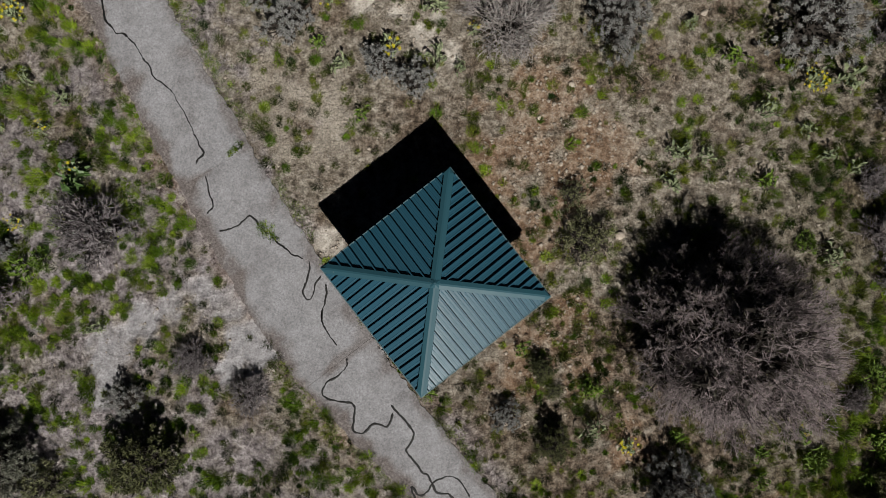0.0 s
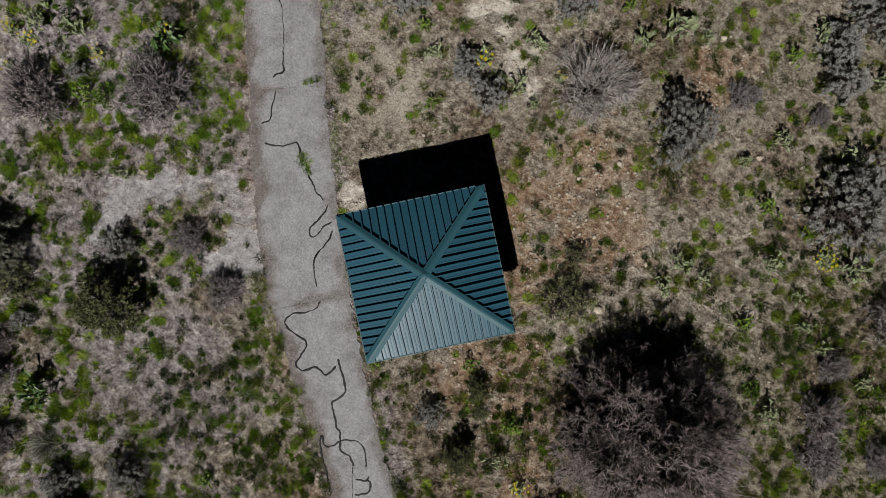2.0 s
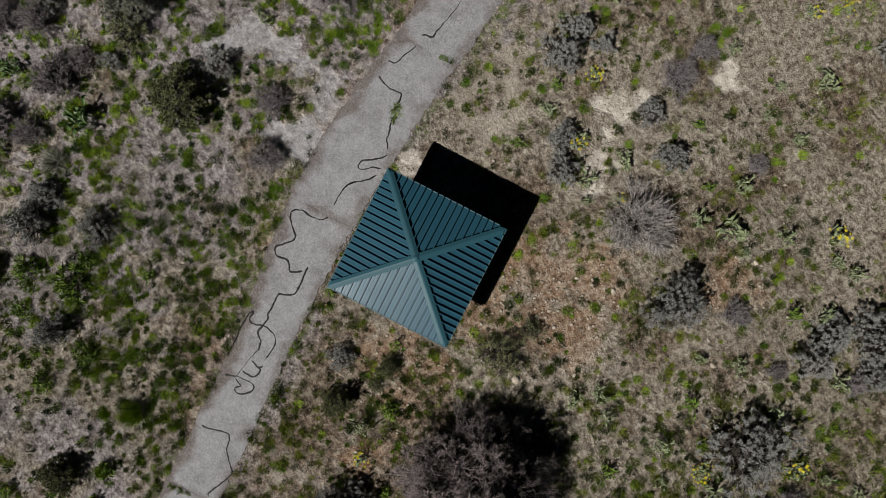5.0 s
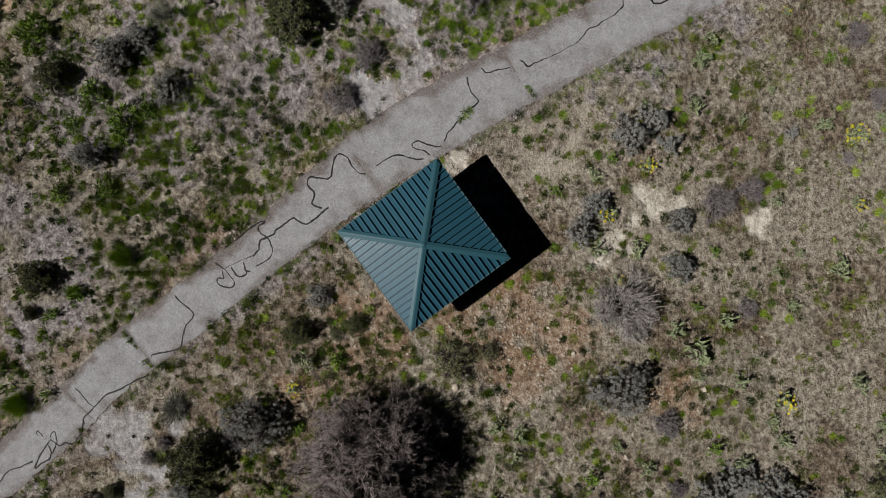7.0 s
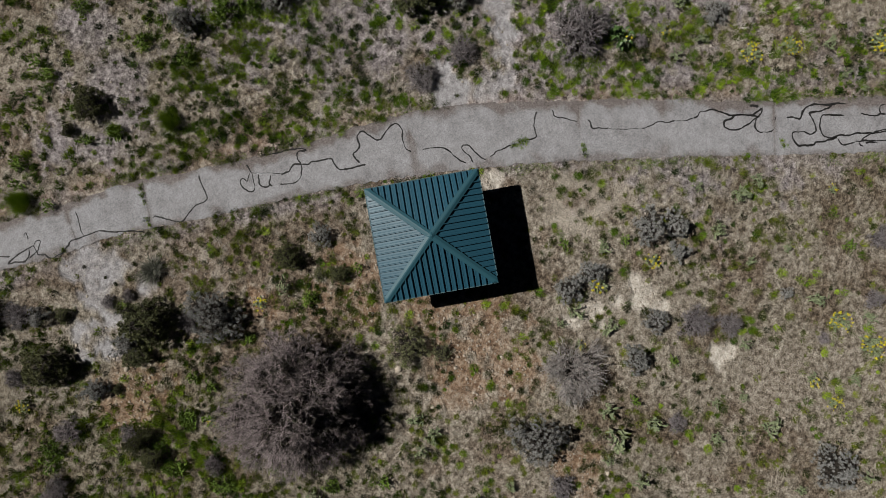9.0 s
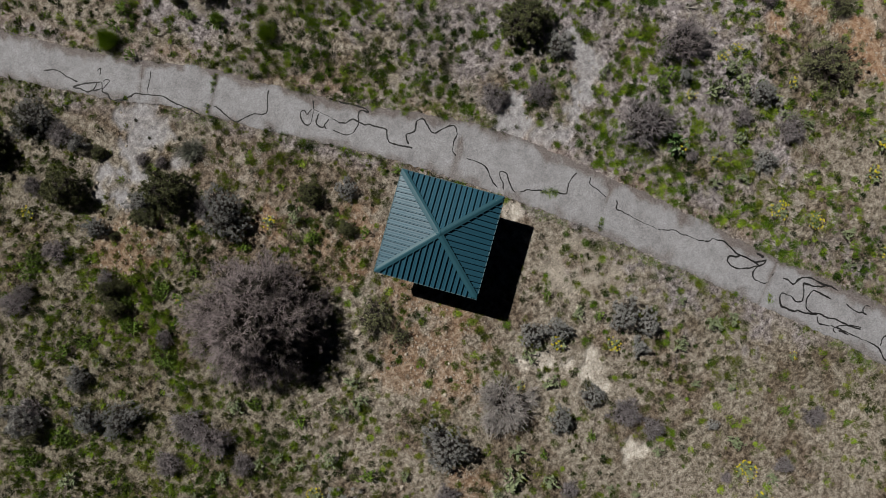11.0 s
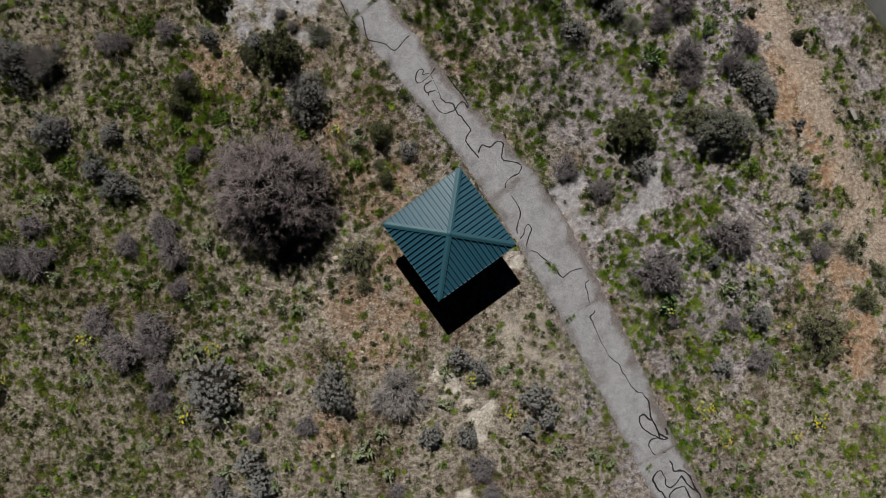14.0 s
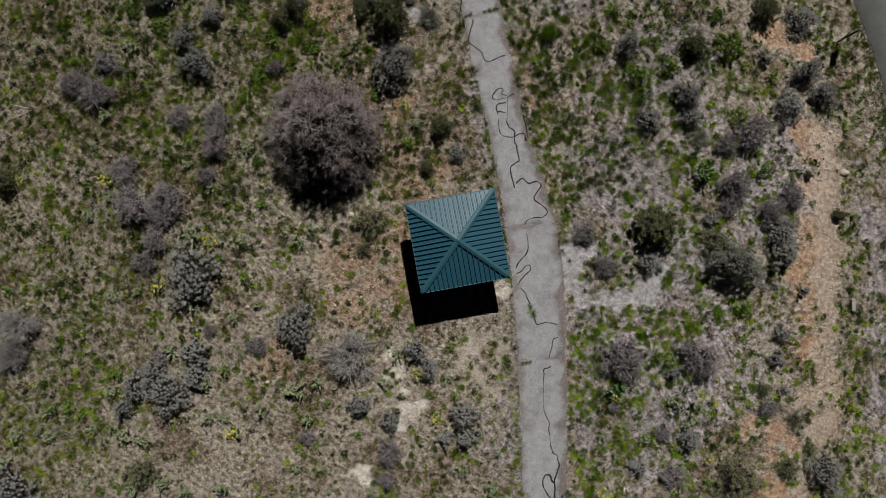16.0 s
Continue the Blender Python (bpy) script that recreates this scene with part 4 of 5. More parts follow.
def clump_shrub(name, label, radius, height, leaf, stem, gap=0.2, per=80, length=0.075, width=0.032, lobes=4, spike=0.35, dead=600, puff=0.62):
    """A dense shrub: stems out to many small rounded heads of leaves, with gaps of shade between the heads. dead counts
    the dark filler blades that block light in there.
    """
    root = tagged(new(name), label, "shrub")
    tips, nrm = dome_tips(domes(radius, height, lobes), gap, int(26 * (radius / gap) ** 2))
    n = len(tips)
    a = np.concatenate([rng.normal(size=(n, 2)) * radius * 0.08, np.full((n, 1), -0.04)], 1)
    mid = (a + tips) * 0.5 + rng.normal(size=a.shape) * radius * 0.05
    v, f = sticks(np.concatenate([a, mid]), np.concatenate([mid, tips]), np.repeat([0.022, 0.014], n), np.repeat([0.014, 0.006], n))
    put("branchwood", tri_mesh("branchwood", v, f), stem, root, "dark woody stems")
    # added dark blades stop light passing through the bush
    v, f = shade_fill(tips, dead, radius * 0.12)
    tagged(put("dead_leaves", tri_mesh("dead_leaves", v, f), stem, root), "dark filler blades added to block light inside the bush", kind="stuff")
    size = gap * puff * rng.uniform(0.45, 1.35, n)
    i = np.repeat(np.arange(n), per)
    m = n * per
    d = unit(rng.normal(size=(m, 3)) * 0.8 + nrm[i] * 0.7 + np.array([0, 0, 0.15]))
    base = tips[i] + d * (size[i] * rng.uniform(0.35, 1.0, m))[:, None] - nrm[i] * (size[i] * 0.3)[:, None]
    base[:, 2] = np.maximum(base[:, 2], 0.03)
    flat = unit(np.cross(d, rng.normal(size=(m, 3)))) + d * 0.45
    way = unit(np.where((rng.uniform(0, 1, m) < spike)[:, None], d + 0.25 * rng.normal(size=(m, 3)), flat))
    v, f = blades(base, way, length * rng.uniform(0.6, 1.3, m), width * rng.uniform(0.7, 1.3, m), d, 0.35)
    put("foliage", tri_mesh("foliage", v, f), leaf, root)
    return root


def spiky_plant(name, label, radius, count, leaf):
    """Stiff narrow leaves that radiate from one crown, over a skirt of dead ones."""
    root = tagged(new(name), label, "plant")
    for part_name, k, lo, hi, mat, tag in (("leaf_crown", count, 0.35, 1.25, leaf, ""), ("dead_skirt", count // 3, 0.05, 0.35, DRY_STEM, "grey dead leaves at the base")):
        az, el = rng.uniform(0, 2 * math.pi, k), rng.uniform(lo, hi, k)
        d = np.stack([np.cos(az) * np.cos(el), np.sin(az) * np.cos(el), np.sin(el)], 1)
        base = np.concatenate([rng.normal(size=(k, 2)) * radius * 0.22, np.full((k, 1), 0.02)], 1)
        v, f = blades(base, d, radius * rng.uniform(0.6, 1.05, k), np.full(k, radius * 0.055), np.tile([0.0, 0.0, 1.0], (k, 1)), 0.4)
        put(part_name, tri_mesh(part_name, v, f), mat, root, tag)
    return root


# where the bushes stand: x, y and radius
SAGE_A = [(19.62, -6.39, 0.92), (20.53, -4.33, 0.99), (19.02, -3.34, 1.41), (7.96, -8.68, 1.58), (2.2, -5.95, 0.67), (-4.04, -16.69, 1.02), (-12.1, -20.08, 0.63), (-13.11, -23.44, 1.2), (-14.91, -20.56, 1.27), (-16.62, -20.07, 1.13), (-14.75, -18.0, 1.13), (-8.74, -15.58, 1.16), (-9.54, -14.42, 0.84), (-7.3, -13.06, 0.81), (-17.67, -10.7, 1.2), (-13.7, -9.58, 0.56), (13.16, 8.24, 2.04), (6.11, 8.12, 1.69), (10.97, 12.43, 1.06), (11.24, 15.33, 1.55), (10.3, 13.65, 1.06), (13.27, 15.99, 0.99), (13.21, 17.62, 0.84), (12.49, 14.6, 0.84), (17.04, 25.07, 1.55), (-1.13, 6.11, 0.88), (-2.33, 6.75, 0.92), (0.35, 10.83, 0.77), (-1.76, 10.71, 0.77), (-5.63, 8.17, 1.02)]
SAGE_B = [(-6.37, 9.28, 0.92), (-5.29, 10.08, 0.6), (-11.48, -5.39, 0.84), (-18.5, -9.63, 1.06), (-15.85, 0.0, 0.49), (-18.7, 3.23, 0.99), (-16.73, 6.23, 0.7), (-21.16, -3.75, 0.6), (-20.78, -5.24, 0.6), (-27.18, 1.08, 1.41), (-20.77, -8.26, 0.46), (-22.56, -2.32, 0.35), (12.19, -16.37, 0.56), (14.08, -12.25, 0.73), (11.19, -11.87, 0.96), (-5.97, 15.86, 0.39), (0.48, 21.95, 1.24), (-16.31, 6.16, 0.45), (16.22, -19.6, 1.41), (13.23, -18.81, 1.26), (25.41, -10.24, 1.5)]
SAGE = SAGE_A + SAGE_B + [(23.18, -6.36, 1.15), (-19.57, 19.12, 0.7)]
TWIGGY_A = [(24.06, -0.84, 1.13), (25.16, 1.24, 1.27), (23.82, 1.14, 1.34), (14.73, -5.37, 0.7), (18.51, 0.07, 0.92), (16.35, -0.89, 1.13), (15.75, 0.5, 1.27), (19.97, 4.55, 1.16), (18.45, 6.25, 1.41), (16.73, 4.84, 1.41), (16.77, 5.89, 1.2), (16.32, 7.51, 1.13), (16.29, 9.08, 0.99), (15.38, 2.48, 0.77), (8.92, -9.77, 0.77), (-7.07, -5.18, 0.99), (-13.35, -15.41, 1.34), (-12.28, -14.07, 0.92), (-13.95, -11.99, 1.27), (-16.54, -11.68, 1.13), (-17.34, -13.16, 1.13), (-14.2, -10.74, 0.77), (10.76, 10.94, 0.63), (7.69, 10.4, 0.84), (12.65, 13.78, 0.63), (-2.64, 12.41, 1.13), (-3.26, 13.98, 0.77), (2.25, 13.99, 0.56), (-9.09, -3.94, 0.99), (-12.67, 0.68, 1.69)]
TWIGGY_B = [(-16.79, -1.59, 1.76), (-13.67, 3.58, 0.49), (-17.15, 3.65, 0.6), (-18.77, 5.63, 1.06), (-22.09, -0.82, 0.74), (12.66, -17.38, 0.84), (15.39, -15.97, 0.73), (16.58, -12.53, 0.84), (15.29, -9.74, 0.73), (19.2, -11.8, 0.73), (-10.58, 18.64, 0.73), (-7.73, 19.83, 0.68), (-4.84, 18.51, 0.39), (9.98, -13.75, 0.45), (9.28, -13.02, 0.45), (22.79, -6.47, 1.1)]
TWIGGY = TWIGGY_A + TWIGGY_B + [(20.02, -11.65, 1.02)]
# the one at (3.42, -4.21) is added to stand in for an olive shrub's shadow
DARK = [(23.23, -5.31, 0.7), (15.8, -8.17, 0.67), (26.29, 8.55, 0.88), (15.35, -9.2, 0.7), (9.73, -11.32, 1.41), (11.69, -11.29, 0.7), (3.9, -6.96, 0.81), (3.42, -4.21, 0.53), (-7.68, -18.38, 0.77), (-10.68, -22.82, 0.99), (-10.78, -7.5, 1.41), (-17.95, -14.85, 0.32), (-20.92, -13.65, 0.49), (1.66, -19.07, 0.79), (3.34, -19.39, 0.39), (11.63, -15.41, 0.42), (14.18, -14.87, 1.13), (13.62, -11.39, 0.28), (14.84, -8.88, 0.42), (18.75, -19.86, 1.12), (16.0, -19.17, 1.28), (19.58, -18.3, 1.12), (13.75, -18.96, 0.83)]
OLIVE = [(3.94, -5.13, 0.49), (4.99, 0.43, 1.27), (10.39, 20.73, 1.34), (4.57, 1.99, 0.7), (-14.53, -8.43, 1.27), (-22.37, 4.26, 1.76), (-21.27, -1.64, 0.63), (-24.0, -0.91, 0.6), (-25.72, 0.15, 0.56), (-24.9, 1.96, 0.81), (-7.27, -5.17, 0.56)]
JUNIPER = [(-16.02, -7.75, 1.97)]
SPRAY = [(21.45, 16.12, 1.48), (20.87, 17.99, 1.13), (2.3, 8.22, 1.62), (23.53, -10.46, 1.27)]
SPIKY = [(7.63, -12.61, 0.95), (-10.72, -13.66, 0.7)]
FLOWERING_A = [(16.19, 1.32, 0.25), (25.81, 8.11, 0.56), (20.76, 5.48, 0.42), (6.55, -7.05, 0.32), (1.07, 7.93, 0.28), (-2.03, 7.3, 0.42), (-4.31, 9.18, 0.35), (-17.73, -6.95, 0.32), (-13.25, 2.93, 0.35), (-15.49, 0.98, 0.28), (-18.48, -0.98, 0.25), (-18.14, 0.26, 0.32), (-18.87, 0.39, 0.35), (-14.6, 4.39, 0.28), (-20.34, 3.75, 0.28), (6.45, 15.79, 0.49), (18.79, 19.08, 0.28), (14.96, 9.97, 0.39)]
FLOWERING_B = [(13.28, 6.13, 0.53), (16.5, -15.08, 0.34), (-15.62, 8.73, 0.56), (-16.84, 10.29, 0.53), (-19.09, 14.15, 0.62), (-11.58, 15.43, 0.23), (-5.9, 18.74, 0.56), (-5.58, 20.65, 0.76), (-2.75, 18.88, 0.37), (-2.26, 20.35, 0.37), (12.83, -6.55, 0.23), (-18.37, 15.53, 0.61), (-20.88, 10.21, 0.45), (-22.38, 9.19, 0.45), (-19.15, 14.66, 0.38), (-18.62, 16.32, 0.38), (-18.59, 17.47, 0.32)]
FLOWERING = FLOWERING_A + FLOWERING_B
ROSETTES_A = [(28.49, 0.19, 0.49), (28.47, 1.37, 0.39), (23.3, -2.42, 0.46), (18.13, -6.57, 0.39), (13.86, -0.29, 0.46), (16.8, 2.43, 0.32), (18.45, 2.3, 0.28), (22.43, 4.17, 0.32), (22.7, 2.14, 0.39), (20.11, 6.33, 0.39), (20.79, 8.06, 0.42), (19.89, 8.19, 0.28), (14.3, 6.07, 0.56), (11.49, 5.0, 0.42), (13.72, 3.4, 0.35), (12.99, 4.4, 0.32), (9.32, 3.48, 0.32), (8.6, 3.57, 0.35), (14.75, 2.94, 0.32), (5.38, -6.39, 0.49), (8.09, 2.44, 0.42), (8.11, 3.52, 0.35), (15.85, 10.83, 0.35), (17.03, 11.84, 0.39), (12.52, 10.08, 0.49), (9.78, 9.64, 0.42), (8.85, 8.17, 0.28), (12.37, 13.16, 0.42), (14.35, 16.96, 0.49), (9.38, 13.97, 0.42)]
ROSETTES_B = [(11.45, 16.82, 0.28), (8.25, 15.74, 0.42), (7.48, 15.34, 0.32), (5.7, 13.82, 0.49), (5.5, 11.94, 0.28), (4.34, 11.73, 0.6), (17.36, 19.91, 0.39), (18.34, 22.2, 0.49), (17.34, 21.48, 0.35), (16.39, 21.38, 0.35), (14.3, 19.69, 0.35), (13.67, 20.15, 0.28), (13.4, 19.14, 0.32), (12.5, 19.35, 0.49), (11.18, 18.85, 0.46), (18.24, 23.92, 0.49), (13.23, 22.88, 0.32), (8.88, 20.6, 0.49), (7.55, 20.5, 0.46), (5.45, 19.21, 0.49), (10.34, 21.96, 0.42), (-0.21, 6.99, 0.42), (0.58, 6.61, 0.28), (-0.36, 8.8, 0.42), (3.25, 10.57, 0.42), (2.82, 12.9, 0.49), (-3.8, 6.69, 0.35), (-8.6, 9.49, 0.35), (-7.23, 11.39, 0.42), (-9.34, 11.66, 0.35)]
ROSETTES_C = [(-2.69, 15.14, 0.35), (-0.36, 16.36, 0.28), (-6.56, 13.51, 0.25), (0.44, 15.2, 0.28), (1.99, 16.01, 0.35), (-12.61, -2.83, 0.35), (-16.65, 1.55, 0.56), (-18.2, 1.13, 0.42), (-18.14, 2.15, 0.49), (-13.76, 5.42, 0.35), (-16.15, 4.37, 0.42), (-15.17, 6.26, 0.35), (-18.96, 4.86, 0.35), (-19.68, 5.86, 0.42), (-17.92, 11.93, 0.39), (-16.95, 13.39, 0.28), (-16.79, 14.58, 0.23), (-10.2, 11.9, 0.37), (-9.13, 11.35, 0.39), (-7.95, 14.82, 0.28), (-6.37, 17.23, 0.42), (-6.86, 19.98, 0.37), (-3.82, 20.79, 0.34), (0.23, 18.18, 0.48), (0.32, 23.77, 0.37), (2.37, 21.05, 0.28), (4.59, 20.76, 0.42)]
ROSETTES = ROSETTES_A + ROSETTES_B + ROSETTES_C + [(-17.23, 17.04, 0.29)]
CLUMPS_A = [(18.15, -7.74, 0.6), (24.29, -4.68, 0.6), (22.19, -4.46, 0.6), (15.86, -7.15, 0.53), (25.97, 0.07, 0.46), (15.35, -4.65, 0.63), (12.99, 0.25, 0.49), (21.47, 9.8, 0.42), (11.55, 2.47, 0.39), (13.51, -7.58, 0.46), (12.79, -6.57, 0.39), (11.33, -8.32, 0.35), (11.39, -7.3, 0.32), (8.32, -6.72, 0.25), (5.23, -4.97, 0.46), (2.7, -3.52, 0.32), (-2.64, -15.96, 0.6), (-5.51, -17.65, 0.46), (-9.6, -19.38, 0.88), (-7.01, -16.65, 0.7), (-5.63, -15.15, 0.74), (-6.35, -14.14, 0.53), (-11.11, -18.98, 0.28), (-13.08, -19.33, 0.39), (-4.51, -12.0, 0.32), (-12.33, -15.87, 0.7), (10.44, 7.02, 0.42), (21.48, 13.56, 0.35), (22.96, 14.53, 0.42), (14.68, 15.94, 0.42)]
CLUMPS_B = [(8.85, 12.7, 0.39), (16.35, 19.19, 0.42), (15.33, 19.24, 0.42), (-0.36, 12.42, 0.32), (2.29, 11.64, 0.28), (-4.59, 7.46, 0.35), (-3.07, 4.91, 0.32), (-17.86, -5.57, 0.6), (-14.68, -0.37, 0.46), (-15.29, -0.69, 0.42), (-15.86, 5.7, 0.28), (-2.3, -18.15, 0.49), (-8.11, -20.97, 0.56), (-0.6, -5.12, 0.28), (-2.34, -21.71, 0.48), (1.09, -22.28, 0.37), (1.36, -21.61, 0.39), (2.22, -19.66, 0.25), (2.37, -17.23, 0.39), (3.38, -18.27, 0.34), (5.98, -20.84, 0.37), (6.85, -20.39, 0.42), (7.12, -18.53, 0.37), (17.84, -12.82, 0.53), (18.65, -12.55, 0.39), (15.26, -8.18, 0.48), (15.49, -6.81, 0.45), (13.0, -7.47, 0.37), (-9.5, 17.48, 0.31), (-16.89, 10.26, 0.34), (22.68, -12.97, 0.33)]
CLUMPS = CLUMPS_A + CLUMPS_B + [(16.98, -18.15, 0.64), (17.42, -17.29, 0.48), (19.76, -17.2, 0.51), (19.36, -7.97, 0.45), (-20.33, 16.19, 0.51)]
MULES = [(-11.77, -11.64, 0.84), (-15.09, -13.56, 0.56), (-13.4, 2.46, 0.7)]

big_sages = [clump_shrub("sagebrush", "large dense silver-grey sagebrush with dark gaps", 1.5, 1.6, SAGE_LEAF, BARK_AND_SHADE, 0.16, 92, 0.058, 0.023, n, 0.5) for n in (4, 5, 6)]
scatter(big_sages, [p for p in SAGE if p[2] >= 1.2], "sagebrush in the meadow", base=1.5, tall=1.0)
sages = [clump_shrub("sagebrush", "silver-grey sagebrush in dry meadow grass", 0.9, 1.05, SAGE_LEAF, BARK_AND_SHADE, 0.135, 66, 0.065, 0.027, n, 0.5) for n in (3, 4, 5)]
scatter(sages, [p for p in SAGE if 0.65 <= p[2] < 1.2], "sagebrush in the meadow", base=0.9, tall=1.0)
low_sages = [clump_shrub("sagebrush", "small silver-grey sagebrush among grass tufts", 0.5, 0.6, SAGE_LEAF, BARK_AND_SHADE, 0.105, 56, 0.06, 0.026, n, 0.5, dead=160) for n in (3, 4)]
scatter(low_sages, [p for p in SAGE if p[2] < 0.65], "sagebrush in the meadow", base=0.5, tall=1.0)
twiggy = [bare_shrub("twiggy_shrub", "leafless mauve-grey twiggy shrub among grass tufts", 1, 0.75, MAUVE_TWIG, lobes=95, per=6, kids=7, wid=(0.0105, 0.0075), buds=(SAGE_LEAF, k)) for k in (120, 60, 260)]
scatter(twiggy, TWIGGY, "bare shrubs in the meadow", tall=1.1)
darks = [clump_shrub("bitterbrush", "dark green leafy bush casting a short shadow", 1.0, 1.25, DARK_LEAF, BARK_AND_SHADE, 0.14, 66, 0.075, 0.031, n, 0.5) for n in (3, 4)]
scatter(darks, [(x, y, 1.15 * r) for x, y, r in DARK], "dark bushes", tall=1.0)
olives = [clump_shrub("olive_shrub", "loose olive-green shrub with brown twigs showing", 1.0, 0.8, OLIVE_LEAF, BARK_AND_SHADE, 0.16, 66, 0.06, 0.025, n, 0.6, 500, 0.75) for n in (4, 5)]
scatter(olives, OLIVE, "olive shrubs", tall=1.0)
juniper = clump_shrub("juniper", "tall dark grey-green juniper with ragged crown", 1.8, 2.3, JUNIPER_LEAF, BARK_AND_SHADE, 0.24, 80, 0.13, 0.035, 6, 0.75, 900)
scatter([juniper], JUNIPER, "", base=1.8, tall=1.0)
spray = bare_shrub("dead_sagebrush", "dead sagebrush with pale grey stems spreading like a fan", 1, 0.55, TWIG, 110, 7, 5, (0.0085, 0.006), 1.5, (SAGE_LEAF, 900), 0.36)
scatter([spray], SPRAY, "dead sagebrush")
spiky = spiky_plant("spiky_plant", "dark grey-green plant with stiff radiating leaves", 0.9, 420, JUNIPER_LEAF)
scatter([spiky], SPIKY, "spiky plants", base=0.9, tall=1.0)
green = [clump_shrub("green_bush", "fresh green leafy bush in the meadow grass", 0.6, 0.42, FRESH_LEAF, BARK_AND_SHADE, 0.17, 26, 0.19, 0.06, n, 0.85, 60, 0.8) for n in (3, 4)]
scatter(green, [p for p in CLUMPS if p[2] >= 0.46], "green bushes", base=0.6, tall=1.0)
drop_master(*big_sages, *sages, *low_sages, *twiggy, *darks, *olives, juniper, spray, spiky, *green)


def build_tree():
    """A broad bare thicket of a tree: several trunks, limbs, a dome of fine twigs."""
    root = tagged(new("bare_tree"), "broad leafless tree with a dense mauve-grey crown of twigs", "tree")
    root.matrix_basis = Matrix.Translation((9.75, -3.0, gz(9.75, -3.0)))
    heads = [(0.3, -0.2, 4.6, 1.5), (-1.6, 0.6, 3.1, 1.35), (1.7, 0.9, 2.9, 1.35), (0.2, 1.9, 2.4, 1.3), (-1.3, -1.5, 3.7, 1.35), (1.2, -1.7, 3.6, 1.4), (-2.7, -0.5, 2.4, 1.15),
             (2.8, -0.4, 2.4, 1.2), (-1.9, 2.2, 1.7, 1.0), (1.9, 2.3, 1.6, 1.0), (0.0, -2.9, 2.4, 1.1), (-2.4, -2.0, 2.2, 1.0), (2.5, -1.9, 2.3, 1.1), (0.1, 3.1, 1.4, 0.8), (-3.1, 1.2, 1.5, 0.85), (3.2, 1.1, 1.5, 0.85)]
    c = []
    for hx, hy, hz, hr in heads:
        q = int(36 * hr * hr)
        d = unit(rng.normal(size=(q, 3)) + np.array([0, 0, 0.45]))
        c.append(np.array([hx * 0.9, hy * 0.93, hz - hr * 0.9]) + d * (hr * rng.uniform(0.72, 1.05, (q, 1))) * np.array([1, 1, 0.95]))
    c = np.concatenate(c) * np.array([1, 1, 1.14])
    c[:, 2] = np.maximum(c[:, 2], 0.25)
    n = len(c)
    a = np.concatenate([rng.normal(size=(n, 2)) * 0.45, np.full((n, 1), -0.05)], 1)
    a[:, :2] = a[rng.integers(0, 9, n), :2]
    mid = a + (c - a) * 0.5 + rng.normal(size=a.shape) * 0.22
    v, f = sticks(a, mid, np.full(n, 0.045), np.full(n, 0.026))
    put("trunk", tri_mesh("trunk", v, f), BARK_AND_SHADE, root, "clump of dark leaning trunks")
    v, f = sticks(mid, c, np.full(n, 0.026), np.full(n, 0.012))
    # inner twigs coloured dark as shade, plus filler that blocks light through the crown
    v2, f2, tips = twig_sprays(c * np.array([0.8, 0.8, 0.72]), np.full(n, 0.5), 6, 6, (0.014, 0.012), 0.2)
    v3, f3 = shade_fill(c, 15000, 0.3)
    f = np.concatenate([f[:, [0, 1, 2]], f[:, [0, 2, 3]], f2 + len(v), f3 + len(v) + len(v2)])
    put("limb_frame", tri_mesh("limb_frame", np.concatenate([v, v2, v3]), f), BARK_AND_SHADE, root, "dark inner limbs with added dark twigs and light-blocking filler")
    v, f, tips = twig_sprays(c, rng.uniform(0.5, 1.3, n) * 0.33, 12, 11, (0.0075, 0.005), 0.4)
    put("crown", tri_mesh("crown", v, f), TREE_TWIG, root)
    pale = rng.integers(0, n, 24)
    s1 = fork(mid[pale], c[pale] * 1.04, 0.014, 3, 0.5, 0.4)
    v1, f1 = sticks(mid[pale], c[pale] * 1.02, np.full(24, 0.018), np.full(24, 0.010))
    v2, f2 = sticks(s1[0], s1[1], s1[2], s1[2] * 0.5)
    put("bare_limb", tri_mesh("bare_limb", np.concatenate([v1, v2]), np.concatenate([f1, f2 + len(v1)])), TWIG, root, "pale grey weathered limbs showing through")
    k = 9000
    base = tips[rng.integers(0, len(tips), k)] + rng.normal(size=(k, 3)) * 0.12
    v, f = leaves(base, unit(rng.normal(size=base.shape)), rng.uniform(0.03, 0.07, k), rng.uniform(0.016, 0.03, k))
    put("foliage", tri_mesh("foliage", v, f), DARK_LEAF, root, "scattered opening green buds")


build_tree()


